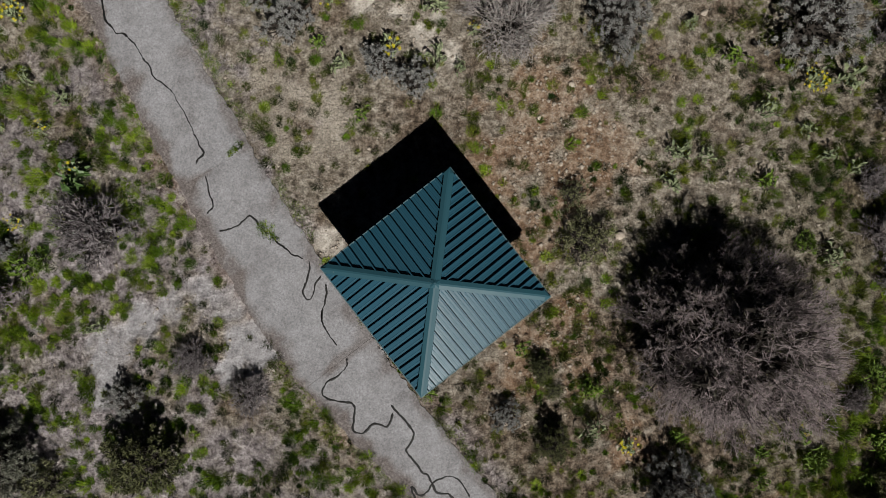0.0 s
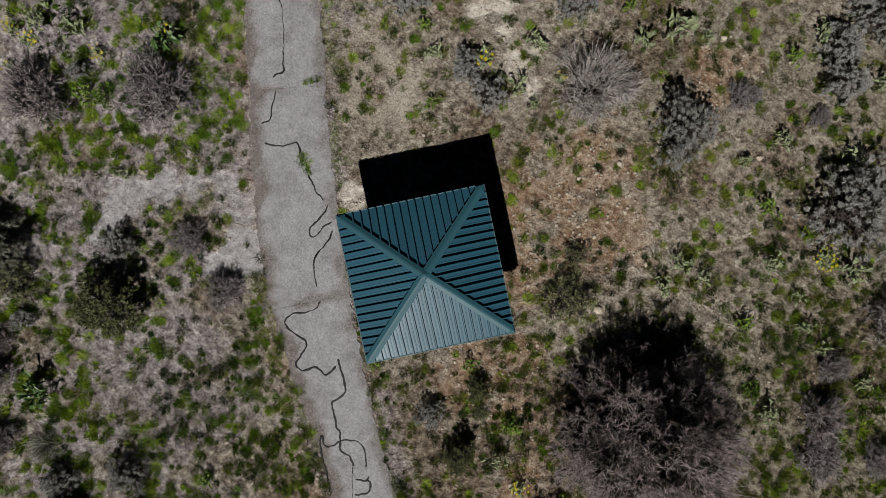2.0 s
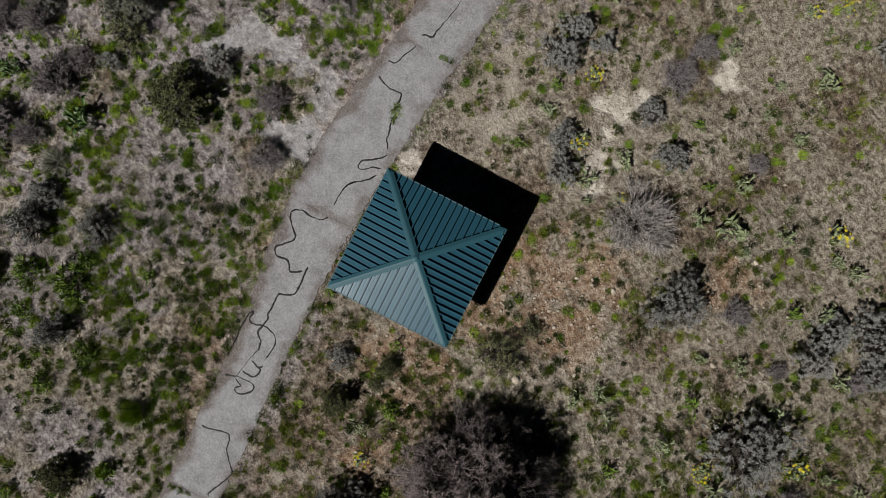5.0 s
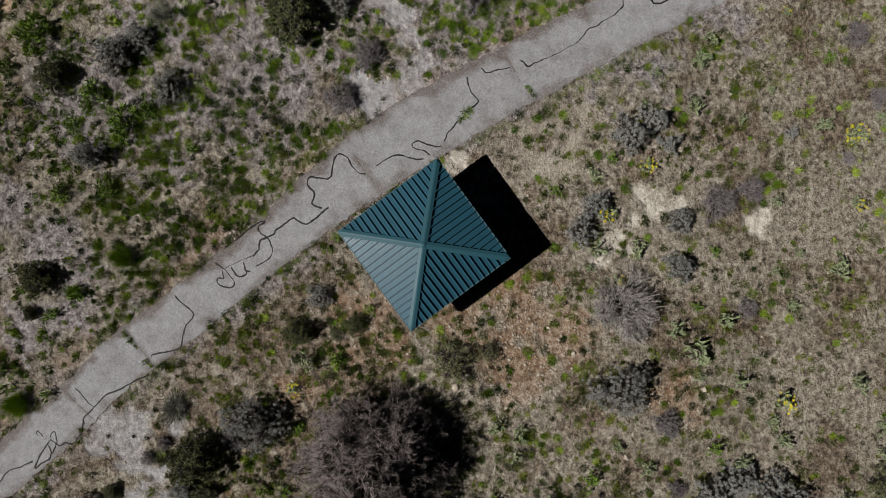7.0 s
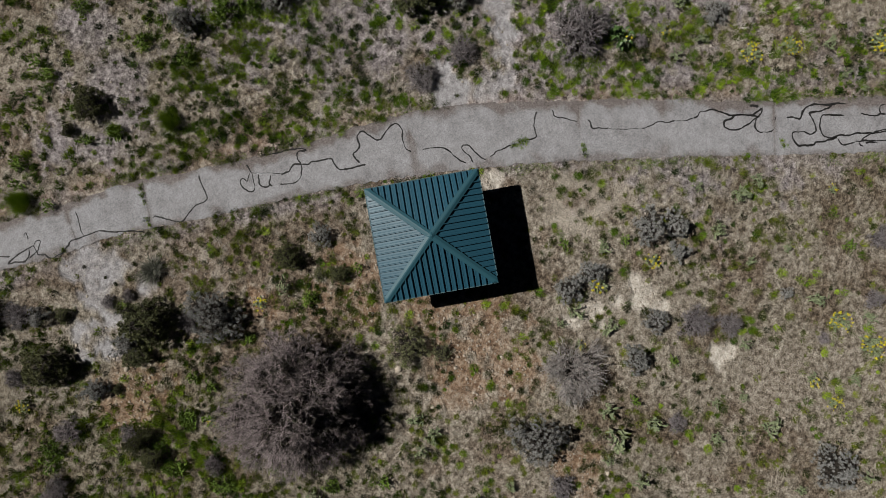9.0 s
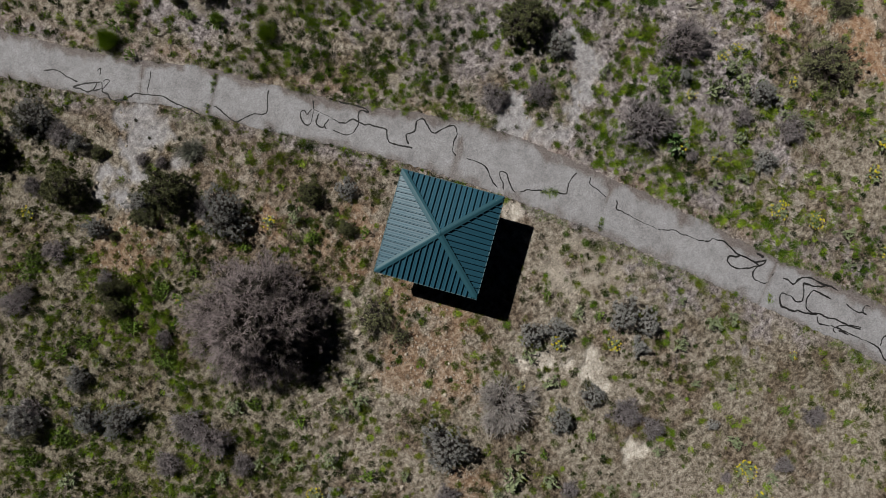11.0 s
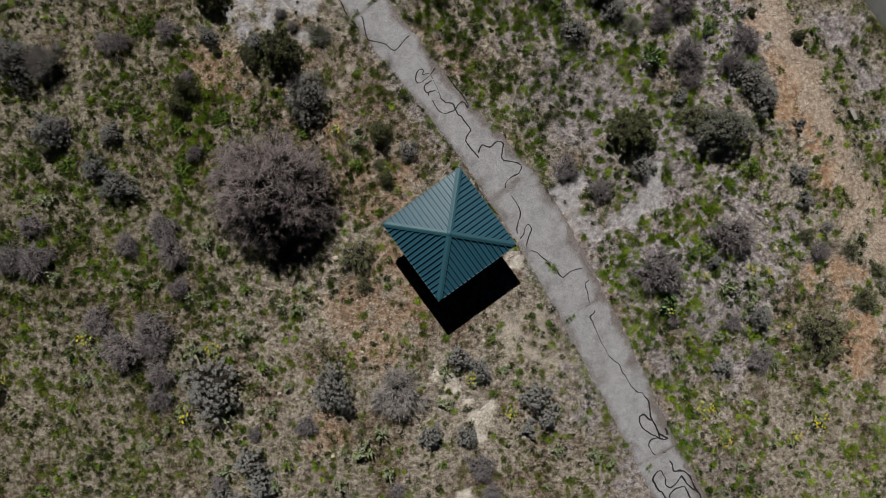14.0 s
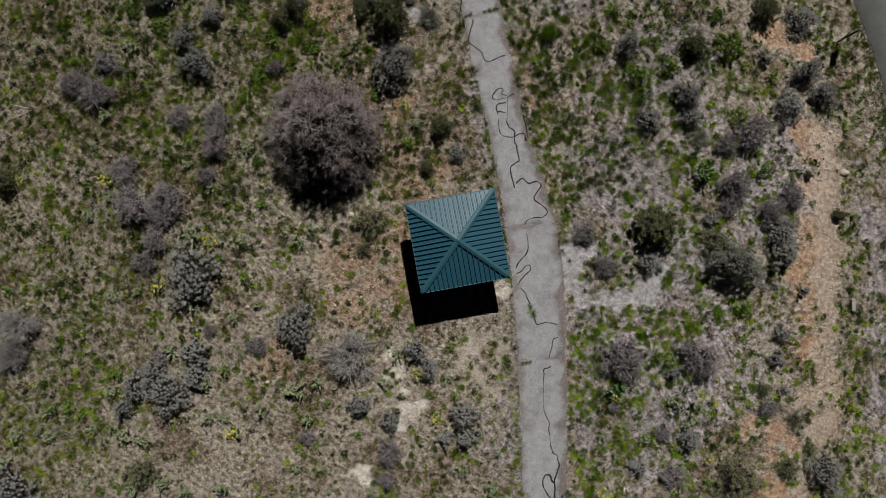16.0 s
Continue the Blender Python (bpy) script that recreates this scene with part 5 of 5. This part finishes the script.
# ---- broad-leaved wild flowers ----
def broad_plant(name, label, count, flowers, leaf, seed, spread=0.2):
    r = random.Random(seed)
    root = tagged(new(name), label, "plant")
    shapes = []
    for k in range(3):
        ln, wd = ((0.29, 0.088), (0.26, 0.08), (0.22, 0.075))[k]
        bm = bmesh.new()
        rows = []
        for t, w, lift in ((0, 0.05, 0), (0.25, 0.45, 0.14), (0.55, 1.0, 0.22), (0.8, 0.62, 0.2), (1, 0.03, 0.1)):
            rows.append([bm.verts.new((s * w * wd / 2, t * ln, lift + (0.03 * w if s else 0.0))) for s in (-1, 0, 1)])
        for p, q in zip(rows, rows[1:]):
            for c in range(2):
                bm.faces.new((p[c], p[c + 1], q[c + 1], q[c]))
        shapes.append(bm_mesh("leaf", bm))
    for i in range(count):
        z = r.uniform(-15, 40)
        put("leaf", shapes[i % 3], leaf, root, m=pose(r.uniform(-spread, spread), r.uniform(-spread, spread), r.uniform(0, 0.12), z, r.uniform(-25, 25), i * 137.5 + r.uniform(-20, 20)) @ Matrix.Scale(r.uniform(0.7, 1.35), 4))
    if flowers:
        bm = bmesh.new()
        bmesh.ops.create_cone(bm, cap_ends=True, segments=7, radius1=0.045, radius2=0.03, depth=0.03)
        for k in range(9):
            t = k * 2 * math.pi / 9
            q = [bm.verts.new((math.cos(t + e) * d, math.sin(t + e) * d, h)) for d, e, h in ((0.03, 0, 0), (0.09, -0.24, 0.012), (0.13, 0, 0.0), (0.09, 0.24, 0.012))]
            bm.faces.new(q)
        head = bm_mesh("flower_head", bm)
        for i in range(flowers):
            t, d = r.uniform(0, 6.28), (0.22 + spread) * math.sqrt(r.random())
            put("flower_head", head, PETAL, root, "bright yellow daisy-like flower head", pose(math.cos(t) * d, math.sin(t) * d, r.uniform(0.3, 0.5), r.uniform(-25, 25), r.uniform(-25, 25), 0) @ Matrix.Scale(r.uniform(0.36, 0.58), 4))
    return root


flowering = [broad_plant("flowering_balsamroot", "broad-leaved grey-green plant with bright yellow flowers", 26 + 2 * k, 10 + 3 * k, BALSAM_LEAF, k) for k in range(3)]
scatter(flowering, [p for p in FLOWERING if p[2] < 0.5], "yellow wild flowers", base=0.36, tall=1.0)
wide_flowering = [broad_plant("flowering_balsamroot", "broad spreading grey-green plant with many yellow flowers", 62, 24 + 6 * k, BALSAM_LEAF, 40 + k, 0.34) for k in range(2)]
scatter(wide_flowering, [p for p in FLOWERING if p[2] >= 0.5], "yellow wild flowers", base=0.56, tall=1.0)
leafies = [broad_plant("balsamroot", "broad-leaved grey-green rosette plant without flowers", 24 + 2 * k, 0, BALSAM_LEAF, 10 + k) for k in range(3)]
scatter(leafies, ROSETTES, "leafy rosettes", base=0.36, tall=1.0)
fresh = [broad_plant("leafy_clump", "fresh green broad-leaved clump in the grass", 28 + k, 0, FRESH_LEAF, 20 + k) for k in range(2)]
scatter(fresh, [p for p in CLUMPS if p[2] < 0.46], "fresh leafy clumps", base=0.38, tall=1.0)
mules = [broad_plant("mules_ears", "dark glossy green rosette of long broad leaves", 34 + 4 * k, 0, MULES_LEAF, 30 + k) for k in range(2)]
scatter(mules, MULES, "large green rosettes", base=0.42, tall=1.1)
drop_master(*flowering, *wide_flowering, *leafies, *fresh, *mules)


# ---- grass, straw and stones that nobody could count ----
CORE, REACH = 17, 34
TUSSOCKS = [(0.54, -15.14, 0.55), (7.54, -19.92, 0.75), (2.31, -17.42, 0.3)]


def plan_spots(density, inner, outer):
    """Random places in a ring, so many to the square metre."""
    n = int(density * math.pi * (outer ** 2 - inner ** 2))
    r, t = np.sqrt(rng.uniform(inner ** 2, outer ** 2, n)), rng.uniform(0, 2 * math.pi, n)
    return -0.5 + r * np.cos(t), -0.5 + r * np.sin(t)


def free_of_paths(x, y, gap):
    off = np.full(len(x), 1e9)
    half = np.zeros(len(x))
    for (ax, ay, aw), (bx, by, bw) in zip(PATH, PATH[1:]):
        ux, uy = bx - ax, by - ay
        k = np.clip(((x - ax) * ux + (y - ay) * uy) / (ux * ux + uy * uy), 0, 1)
        d = np.hypot(x - ax - k * ux, y - ay - k * uy)
        half = np.where(d < off, (aw + (bw - aw) * k) / 2, half)
        off = np.minimum(off, d)
    lx, ly = (x - SHELTER.x), (y - SHELTER.y)
    ca, sa = math.cos(radians(TURN)), math.sin(radians(TURN))
    inside = (np.abs(lx * ca + ly * sa) < 2.3) & (np.abs(-lx * sa + ly * ca) < 2.3)
    return (off > half + gap) & ~inside & (line_distance(ROAD_EDGE, x, y) > 0.25)


def tuft_field(name, label, x, y, per, length, spread, width, material, category, lean=(0.35, 1.35), comb=0.35, hue=0.0, lift=-0.01, round_up=0.6):
    n = len(x)
    size = rng.uniform(0.5, 1.5, n)
    i = np.repeat(np.arange(n), per)
    az, out = rng.uniform(0, 2 * math.pi, n * per), np.sqrt(rng.uniform(0, 1, n * per))
    bx = x[i] + np.cos(az) * out * spread * size[i]
    by = y[i] + np.sin(az) * out * spread * size[i]
    base = np.stack([bx, by, (ground_z(x, y) + lift)[i]], 1)
    tilt = rng.uniform(lean[0], lean[1], n * per) * (0.25 + 0.9 * out)
    bend = 2 * math.pi * fractal(x, y, 1.6, 98) * 2 + rng.normal(size=n) * 0.6
    fan = az + rng.normal(size=n * per) * 0.95
    way = unit(np.stack([np.cos(fan) * tilt + comb * np.cos(bend)[i], np.sin(fan) * tilt + comb * np.sin(bend)[i], np.ones(n * per) * 0.8], 1))
    face = np.stack([np.cos(az) * out, np.sin(az) * out, np.full(n * per, round_up)], 1)
    v, f = blades(base, way, length * size[i] * (1.2 - 0.5 * out) * rng.uniform(0.45, 1.25, n * per), width * rng.uniform(0.5, 1.2, n * per), face, 0.4)
    me = tri_mesh(name, v, f)
    tone = np.clip(0.5 + hue + 0.9 * (fractal(x, y, 2.2, 77) - 0.5) + rng.normal(size=n) * 0.32, 0, 1)
    at = me.attributes.new("tuft", "FLOAT", "POINT")
    at.data.foreach_set("value", np.repeat(tone[i], 3).astype(np.float32))
    tagged(put(name, me, material), label, category, kind="stuff")


def keep(x, y, chance, gap=0.0):
    k = (rng.uniform(0, 1, len(x)) < chance) & free_of_paths(x, y, gap)
    return x[k], y[k]


def bare_soil(x, y):
    return np.maximum(patches(x, y, SAND), 0.92 * patches(x, y, GRAVEL + BANK + PALE_BANK))


for inner, outer, more, fewer, wide in ((0, CORE, 1.0, 1.0, 1.0), (CORE, REACH, 0.7, 0.42, 1.8)):
    # flat matted straw
    x, y = plan_spots(7 * more, inner, outer)
    gx, gy = keep(x, y, (1 - bare_soil(x, y)) * (1 - ash_mats(x, y)) * (1 - 0.8 * brown_soil(x, y)) * (1 - 0.5 * np.clip((x - 9) / 6, 0, 1)) * np.clip(0.3 + 0.8 * fractal(x, y, 0.9, 91), 0, 1) * (1 - 0.8 * patches(x, y, RED)))
    tuft_field("dry_grass", "pale dry straw-coloured grass matted over the meadow", gx, gy, int(18 * fewer), 0.13, 0.13, 0.012 * wide, DRY_BLADE, "grass", (0.8, 2.6), 0.9, round_up=2.5)
    # standing dry clumps
    x, y = plan_spots(2.6 * more, inner, outer)
    gx, gy = keep(x, y, (1 - bare_soil(x, y)) * (1 - 0.6 * brown_soil(x, y)) * (1 - 0.5 * patches(x, y, RED)))
    tuft_field("dry_tufts", "clumps of standing straw-coloured dry grass", gx, gy, int(60 * fewer), 0.2, 0.12, 0.0115 * wide, DRY_BLADE, "grass", (0.4, 1.3), 0.3, 0.16, round_up=0.9)
    x, y = plan_spots(12 * more, inner, outer)
    gx, gy = keep(x, y, ash_mats(x, y) * (1 - 0.9 * patches(x, y, GRAVEL + BANK + PALE_BANK)))
    tuft_field("bleached_grass", "bleached lilac-grey dead grass in flat mats", gx, gy, int(30 * fewer), 0.18, 0.15, 0.0095 * wide, ASH_BLADE, "grass", (0.8, 2.6), 1.2, 0.1, round_up=2.5)
    x, y = plan_spots(22 * more, inner, outer)
    gx, gy = keep(x, y, patches(x, y, STRAW))
    tuft_field("straw_patch", "dense pale standing straw in a combed patch", gx, gy, int(24 * fewer), 0.15, 0.12, 0.0085 * wide, PALE_BLADE, "grass", (0.5, 1.6), 1.6, 0.05, round_up=2.0)
    x, y = plan_spots(7.0 * more, inner, outer)
    east = np.clip((x - 9) / 6, 0, 1)
    patchy = np.clip((fractal(x, y, 2.4, 71) - 0.28) * 2.4, 0.2, 1)
    gx, gy = keep(x, y, (1 - bare_soil(x, y)) * np.clip(0.9 * patchy + 0.2 * patches(x, y, LUSH) + 0.55 * east + 0.5 * patches(x, y, EARTHY), 0, 1) * (1 - 0.6 * patches(x, y, STRAW + RED) * (1 - patches(x, y, EARTHY))) * (1 - 0.65 * ash_mats(x, y)))
    tuft_field("green_grass", "olive-green spring grass tufts over the meadow", gx, gy, int(100 * fewer), 0.25, 0.11, 0.0165 * wide, GREEN_BLADE, "grass", (0.4, 1.4), 0.5, 0.0, round_up=0.9)
    x, y = plan_spots(8.0 * more, inner, outer)
    west = np.clip((line_distance([p[:2] for p in PATH], x, y) * -1 - 1) / 2, 0, 1)
    wild = np.clip((fractal(x, y, 1.5, 81) - 0.38) * 6, 0, 1)
    gx, gy = keep(x, y, (1 - patches(x, y, SAND + GRAVEL + BANK + PALE_BANK)) * np.clip(wild * (0.12 + 0.6 * patches(x, y, LUSH) + 0.25 * patches(x, y, EARTHY) + 0.85 * west + 0.3 * np.clip((x - 9) / 6, 0, 1)) + 0.16 * patches(x, y, LUSH) + 0.75 * patches(x, y, LUSH_STRIP) + 0.35 * patches(x, y, RANK_WEST), 0, 1) * (1 - 0.75 * patches(x, y, PALE_FLAT)))
    tuft_field("fresh_grass", "fresh bright green grass clumps in the meadow", gx, gy, int(150 * fewer), 0.25, 0.13, 0.019 * wide, FRESH_BLADE, "grass", (0.3, 1.2), 0.5, 0.0, round_up=0.9)
    # last year's pale bunches among the green west of the path
    x, y = plan_spots(1.3 * more, inner, outer)
    west = np.clip((line_distance([p[:2] for p in PATH], x, y) * -1 - 0.6) / 1.5, 0, 1)
    gx, gy = keep(x, y, west * (1 - bare_soil(x, y)) * np.clip((fractal(x, y, 2.0, 64) - 0.4) * 6, 0, 1))
    tuft_field("pale_bunches", "pale dead bunchgrass standing among green tufts", gx, gy, int(75 * fewer), 0.3, 0.09, 0.012 * wide, PALE_BLADE, "grass", (0.4, 1.3), 0.5, 0.0, round_up=1.4)
    # rank dark grass in the hollow east of the tree
    x, y = plan_spots(6.0 * more, inner, outer)
    gx, gy = keep(x, y, np.clip((x - 11) / 6, 0, 1) * np.clip((fractal(x, y, 1.9, 83) - 0.36) * 5, 0, 1))
    tuft_field("rank_grass", "dark olive rank grass tufts in a hollow", gx, gy, int(90 * fewer), 0.24, 0.13, 0.02 * wide, GREEN_BLADE, "grass", (0.3, 1.0), 0.4, -0.02)
# large bunchgrass tussocks with a skirt of last year's straw
for tx, ty, tr in TUSSOCKS:
    k = int(16 * tr / 0.4)
    ta, td = rng.uniform(0, 6.283, k), tr * 0.55 * np.sqrt(rng.uniform(0, 1, k))
    hx, hy = np.append(tx + np.cos(ta) * td * 1.5, tx), np.append(ty + np.sin(ta) * td * 1.5, ty)
    tuft_field("tussock_straw", "pale straw skirt round a green bunchgrass tussock", hx, hy, 55, 0.38, 0.12, 0.014, PALE_BLADE, "grass", (1.2, 2.4), 0.0, 0.25, round_up=2.0)
    tuft_field("tussock", "tall green bunchgrass tussock", np.append(tx + np.cos(ta) * td, tx), np.append(ty + np.sin(ta) * td, ty), 170, 0.62, 0.1, 0.019, FRESH_BLADE, "grass", (0.2, 0.8), 0.0, 0.45, round_up=1.5)
# green fringe along both sides of the path
k = rng.integers(0, len(PATH_PTS), 2600)
side = np.where(rng.uniform(0, 1, 2600) < 0.55, -1, 1)
off = PATH_W[k] / 2 + np.abs(rng.normal(size=2600)) * 0.28 + 0.06
fx, fy = (PATH_PTS[k] + PATH_N[k] * (side * off)[:, None]).T + rng.normal(size=(2, 2600)) * 0.06
m = (grid_noise(fx, fy, 1.3, 95) > 0.42) & (patches(fx, fy, GRAVEL + SAND) < 0.3)
tuft_field("path_edge_grass", "green grass fringe along the footpath edges", fx[m], fy[m], 30, 0.17, 0.11, 0.014, FRESH_BLADE, "grass", comb=0.5)
edge = np.array([(p.x, p.y) for p in smooth_line([Vector((*p, 0)) for p in ROAD_EDGE], 0.1)])
k = rng.integers(0, len(edge) - 1, 900)
d = edge[k + 1] - edge[k]
d /= np.linalg.norm(d, axis=1)[:, None] + 1e-9
off = np.abs(rng.normal(size=900)) * 0.22 + 0.12
vx, vy = edge[k, 0] + d[:, 1] * off, edge[k, 1] - d[:, 0] * off
tuft_field("road_verge_grass", "dark green grass fringe along the road edge", vx, vy, 24, 0.26, 0.14, 0.026, GREEN_BLADE, "grass")
# weeds in the joints of the path
WEEDS = [(-7.8, 3.48, 0.1), (-7.58, 3.66, 0.12), (-7.4, 3.82, 0.1), (-14.26, 10.99, 0.18), (-12.64, 12.13, 0.12), (-12.42, 12.31, 0.12), (4.24, -14.99, 0.16), (4.5, -14.76, 0.16), (4.79, -14.52, 0.12), (5.46, -13.98, 0.12), (5.67, -13.78, 0.1), (-6.23, 0.43, 0.16), (-6.45, 0.6, 0.2), (-6.68, 0.8, 0.2), (8.77, -16.98, 0.16)]
wx = np.concatenate([wx0 + rng.normal(size=int(70 * r)) * r * 0.42 for wx0, wy0, r in WEEDS])
wy = np.concatenate([wy0 + rng.normal(size=int(70 * r)) * r * 0.5 for wx0, wy0, r in WEEDS])
tuft_field("joint_weeds", "green weeds growing in the joints of the asphalt", wx, wy, 22, 0.15, 0.06, 0.014, FRESH_BLADE, "weeds", hue=0.1, lift=0.035)


def straw_litter(n):
    x, y = plan_spots(n / (math.pi * REACH ** 2), 0, REACH)
    x, y = keep(x, y, 0.08 + 0.92 * (1 - patches(x, y, SAND + GRAVEL + BANK)), -0.15)
    t = rng.uniform(0, math.pi, len(x)) + 2 * fractal(x, y, 1.5, 97)
    way = unit(np.stack([np.cos(t), np.sin(t), rng.uniform(-0.1, 0.25, len(x))], 1))
    base = np.stack([x, y, ground_z(x, y) + 0.015], 1)
    v, f = blades(base, way, rng.uniform(0.12, 0.4, len(x)), rng.uniform(0.008, 0.018, len(x)))
    me = tri_mesh("straw_litter", v, f)
    at = me.attributes.new("tuft", "FLOAT", "POINT")
    at.data.foreach_set("value", np.repeat(rng.uniform(0.1, 1, len(x)), 3).astype(np.float32))
    tagged(put("straw_litter", me, DRY_BLADE), "loose dry straw stalks lying on the soil", "straw", kind="stuff")


straw_litter(48000)


def pebbles(n):
    x, y = plan_spots(n / (math.pi * REACH ** 2), 0, REACH)
    x, y = keep(x, y, np.clip(0.05 + 1.0 * patches(x, y, RED) + patches(x, y, BANK + PALE_BANK) + 0.06 * patches(x, y, GRAVEL) + 0.6 * patches(x, y, SAND), 0, 1), 0.1)
    r = 0.022 + 0.085 * rng.uniform(0, 1, len(x)) ** 3
    d = np.array([(1, 0, 0), (0, 1, 0), (-1, 0, 0), (0, -1, 0), (0, 0, 0.42), (0, 0, -0.5)], float)
    v = np.stack([x, y, ground_z(x, y) + 0.006], 1)[:, None, :] + d[None] * r[:, None, None] * rng.uniform(0.55, 1.3, (len(x), 6, 1))
    faces = np.array([(0, 1, 4), (1, 2, 4), (2, 3, 4), (3, 0, 4), (1, 0, 5), (2, 1, 5), (3, 2, 5), (0, 3, 5)])
    f = (np.arange(len(x)) * 6)[:, None, None] + faces[None]
    tagged(put("pebbles", tri_mesh("pebbles", v.reshape(-1, 3), f.reshape(-1, 3)), ROCK), "small pale stones scattered over bare soil", "stones", kind="stuff")


pebbles(90000)


# ---- single rocks, deadwood, post ----
def rock_mesh(seed):
    bm = bmesh.new()
    bmesh.ops.create_icosphere(bm, subdivisions=2, radius=1)
    for v in bm.verts:
        v.co *= 1 + 0.45 * noise.noise(v.co * 0.9 + Vector((seed * 3.7, 0, 0)))
        v.co.z *= 0.55
    return bm_mesh("rock", bm)


ROCKS = [(6.3, 0.5, 0.2), (2.2, -6.2, 0.2), (-19.6, -0.8, 0.18), (-20.3, -16.4, 0.3), (8.3, 0.9, 0.12), (4.6, 6.0, 0.14), (9.4, 8.6, 0.15), (7.2, 2.9, 0.12), (10.6, 0.4, 0.13),
         (4.2, 3.1, 0.1), (5.6, 4.4, 0.11), (-18.3, -18.3, 0.14), (-21.4, -13.6, 0.15), (-22.5, -11, 0.13), (-24.9, -5.6, 0.14), (-26.3, -1.4, 0.13), (12.6, -11.5, 0.14), (3.4, 4.8, 0.1), (-3.1, 13.2, 0.12), (6.1, 12.2, 0.13), (-12.6, -24.6, 0.16)]
masters = [rock_mesh(k) for k in range(4)]
for i, (x, y, r) in enumerate(ROCKS):
    ob = put("rock", masters[i % 4], ROCK, None, m=Matrix.Translation((x, y, gz(x, y) + 0.2 * r)) @ pose(0, 0, 0, 0, 0, i * 67) @ Matrix.Diagonal((r, r * 0.75, r, 1)))
    tagged(ob, "pale angular rock lying in the grass", "rock", "loose rocks")


def dead_branch(x, y, turn, length):
    a, b = bush_frame(5, length, length * 0.12, 0.2)
    b[:, 0] = np.abs(b[:, 0]) + 0.4 * length
    s1 = fork(a, b, 0.014, 4, 0.5, 0.4, 0.0)
    v, f = sticks(a, b, np.full(5, 0.035), np.full(5, 0.014))
    v1, f1 = sticks(s1[0], s1[1], s1[2], s1[2] * 0.5)
    v = np.concatenate([v, v1])
    v[:, 2] = np.maximum(v[:, 2] * 0.5, -0.02) + 0.03
    ob = put("dead_branch", tri_mesh("dead_branch", v, np.concatenate([f, f1 + len(v) - len(v1)])), DEADWOOD, None, m=Matrix.Translation((x, y, gz(x, y))) @ pose(0, 0, 0, 0, 0, turn))
    tagged(ob, "bleached dead branch lying on the ground", "branch", "fallen branches")


for x, y, turn, ln in ((27.09, 3.86, 20, 1.1), (25.49, 1.96, 250, 0.9), (-18.24, -2.95, 150, 0.9), (-19.26, 6.3, 60, 0.8), (16.82, 21.93, 230, 1.2), (16.67, -3.14, 170, 0.7)):
    dead_branch(x, y, turn, ln)


def build_sign():
    x, y = -16.15, -23.83
    root = tagged(new("roadside_sign"), "dark upright sign panel on a steel post beside the road", "sign")
    root.matrix_basis = Matrix.Translation((x, y, gz(x, y))) @ pose(0, 0, 0, 0, 0, -122.7)
    put("post_shaft", bm_mesh("post_shaft", box_bm(0.09, 0.09, 2.1, (0, 0, 0.97), 0.012)), STEEL, root)
    panel = put("sign_panel", bm_mesh("sign_panel", box_bm(0.56, 0.04, 1.2, (0.04, 0.067, 1.45), 0.012)), STEEL, root, "dark flat sign panel seen from its edge")
    for z in (1.05, 1.85):
        put("bracket", bm_mesh("bracket", box_bm(0.5, 0.03, 0.05, (0, 0.032, z), 0.006)), STEEL, panel)


build_sign()


def build_marker():
    x, y = -24.47, -9.09
    ob = put("marker_block", bm_mesh("marker_block", box_bm(0.72, 0.24, 0.32, (0, 0, 0.1), 0.025)), CONCRETE, None, m=Matrix.Translation((x, y, gz(x, y))) @ pose(0, 0, 0, 0, 0, 117))
    tagged(ob, "pale concrete block half sunk in the roadside bank", "block")


build_marker()
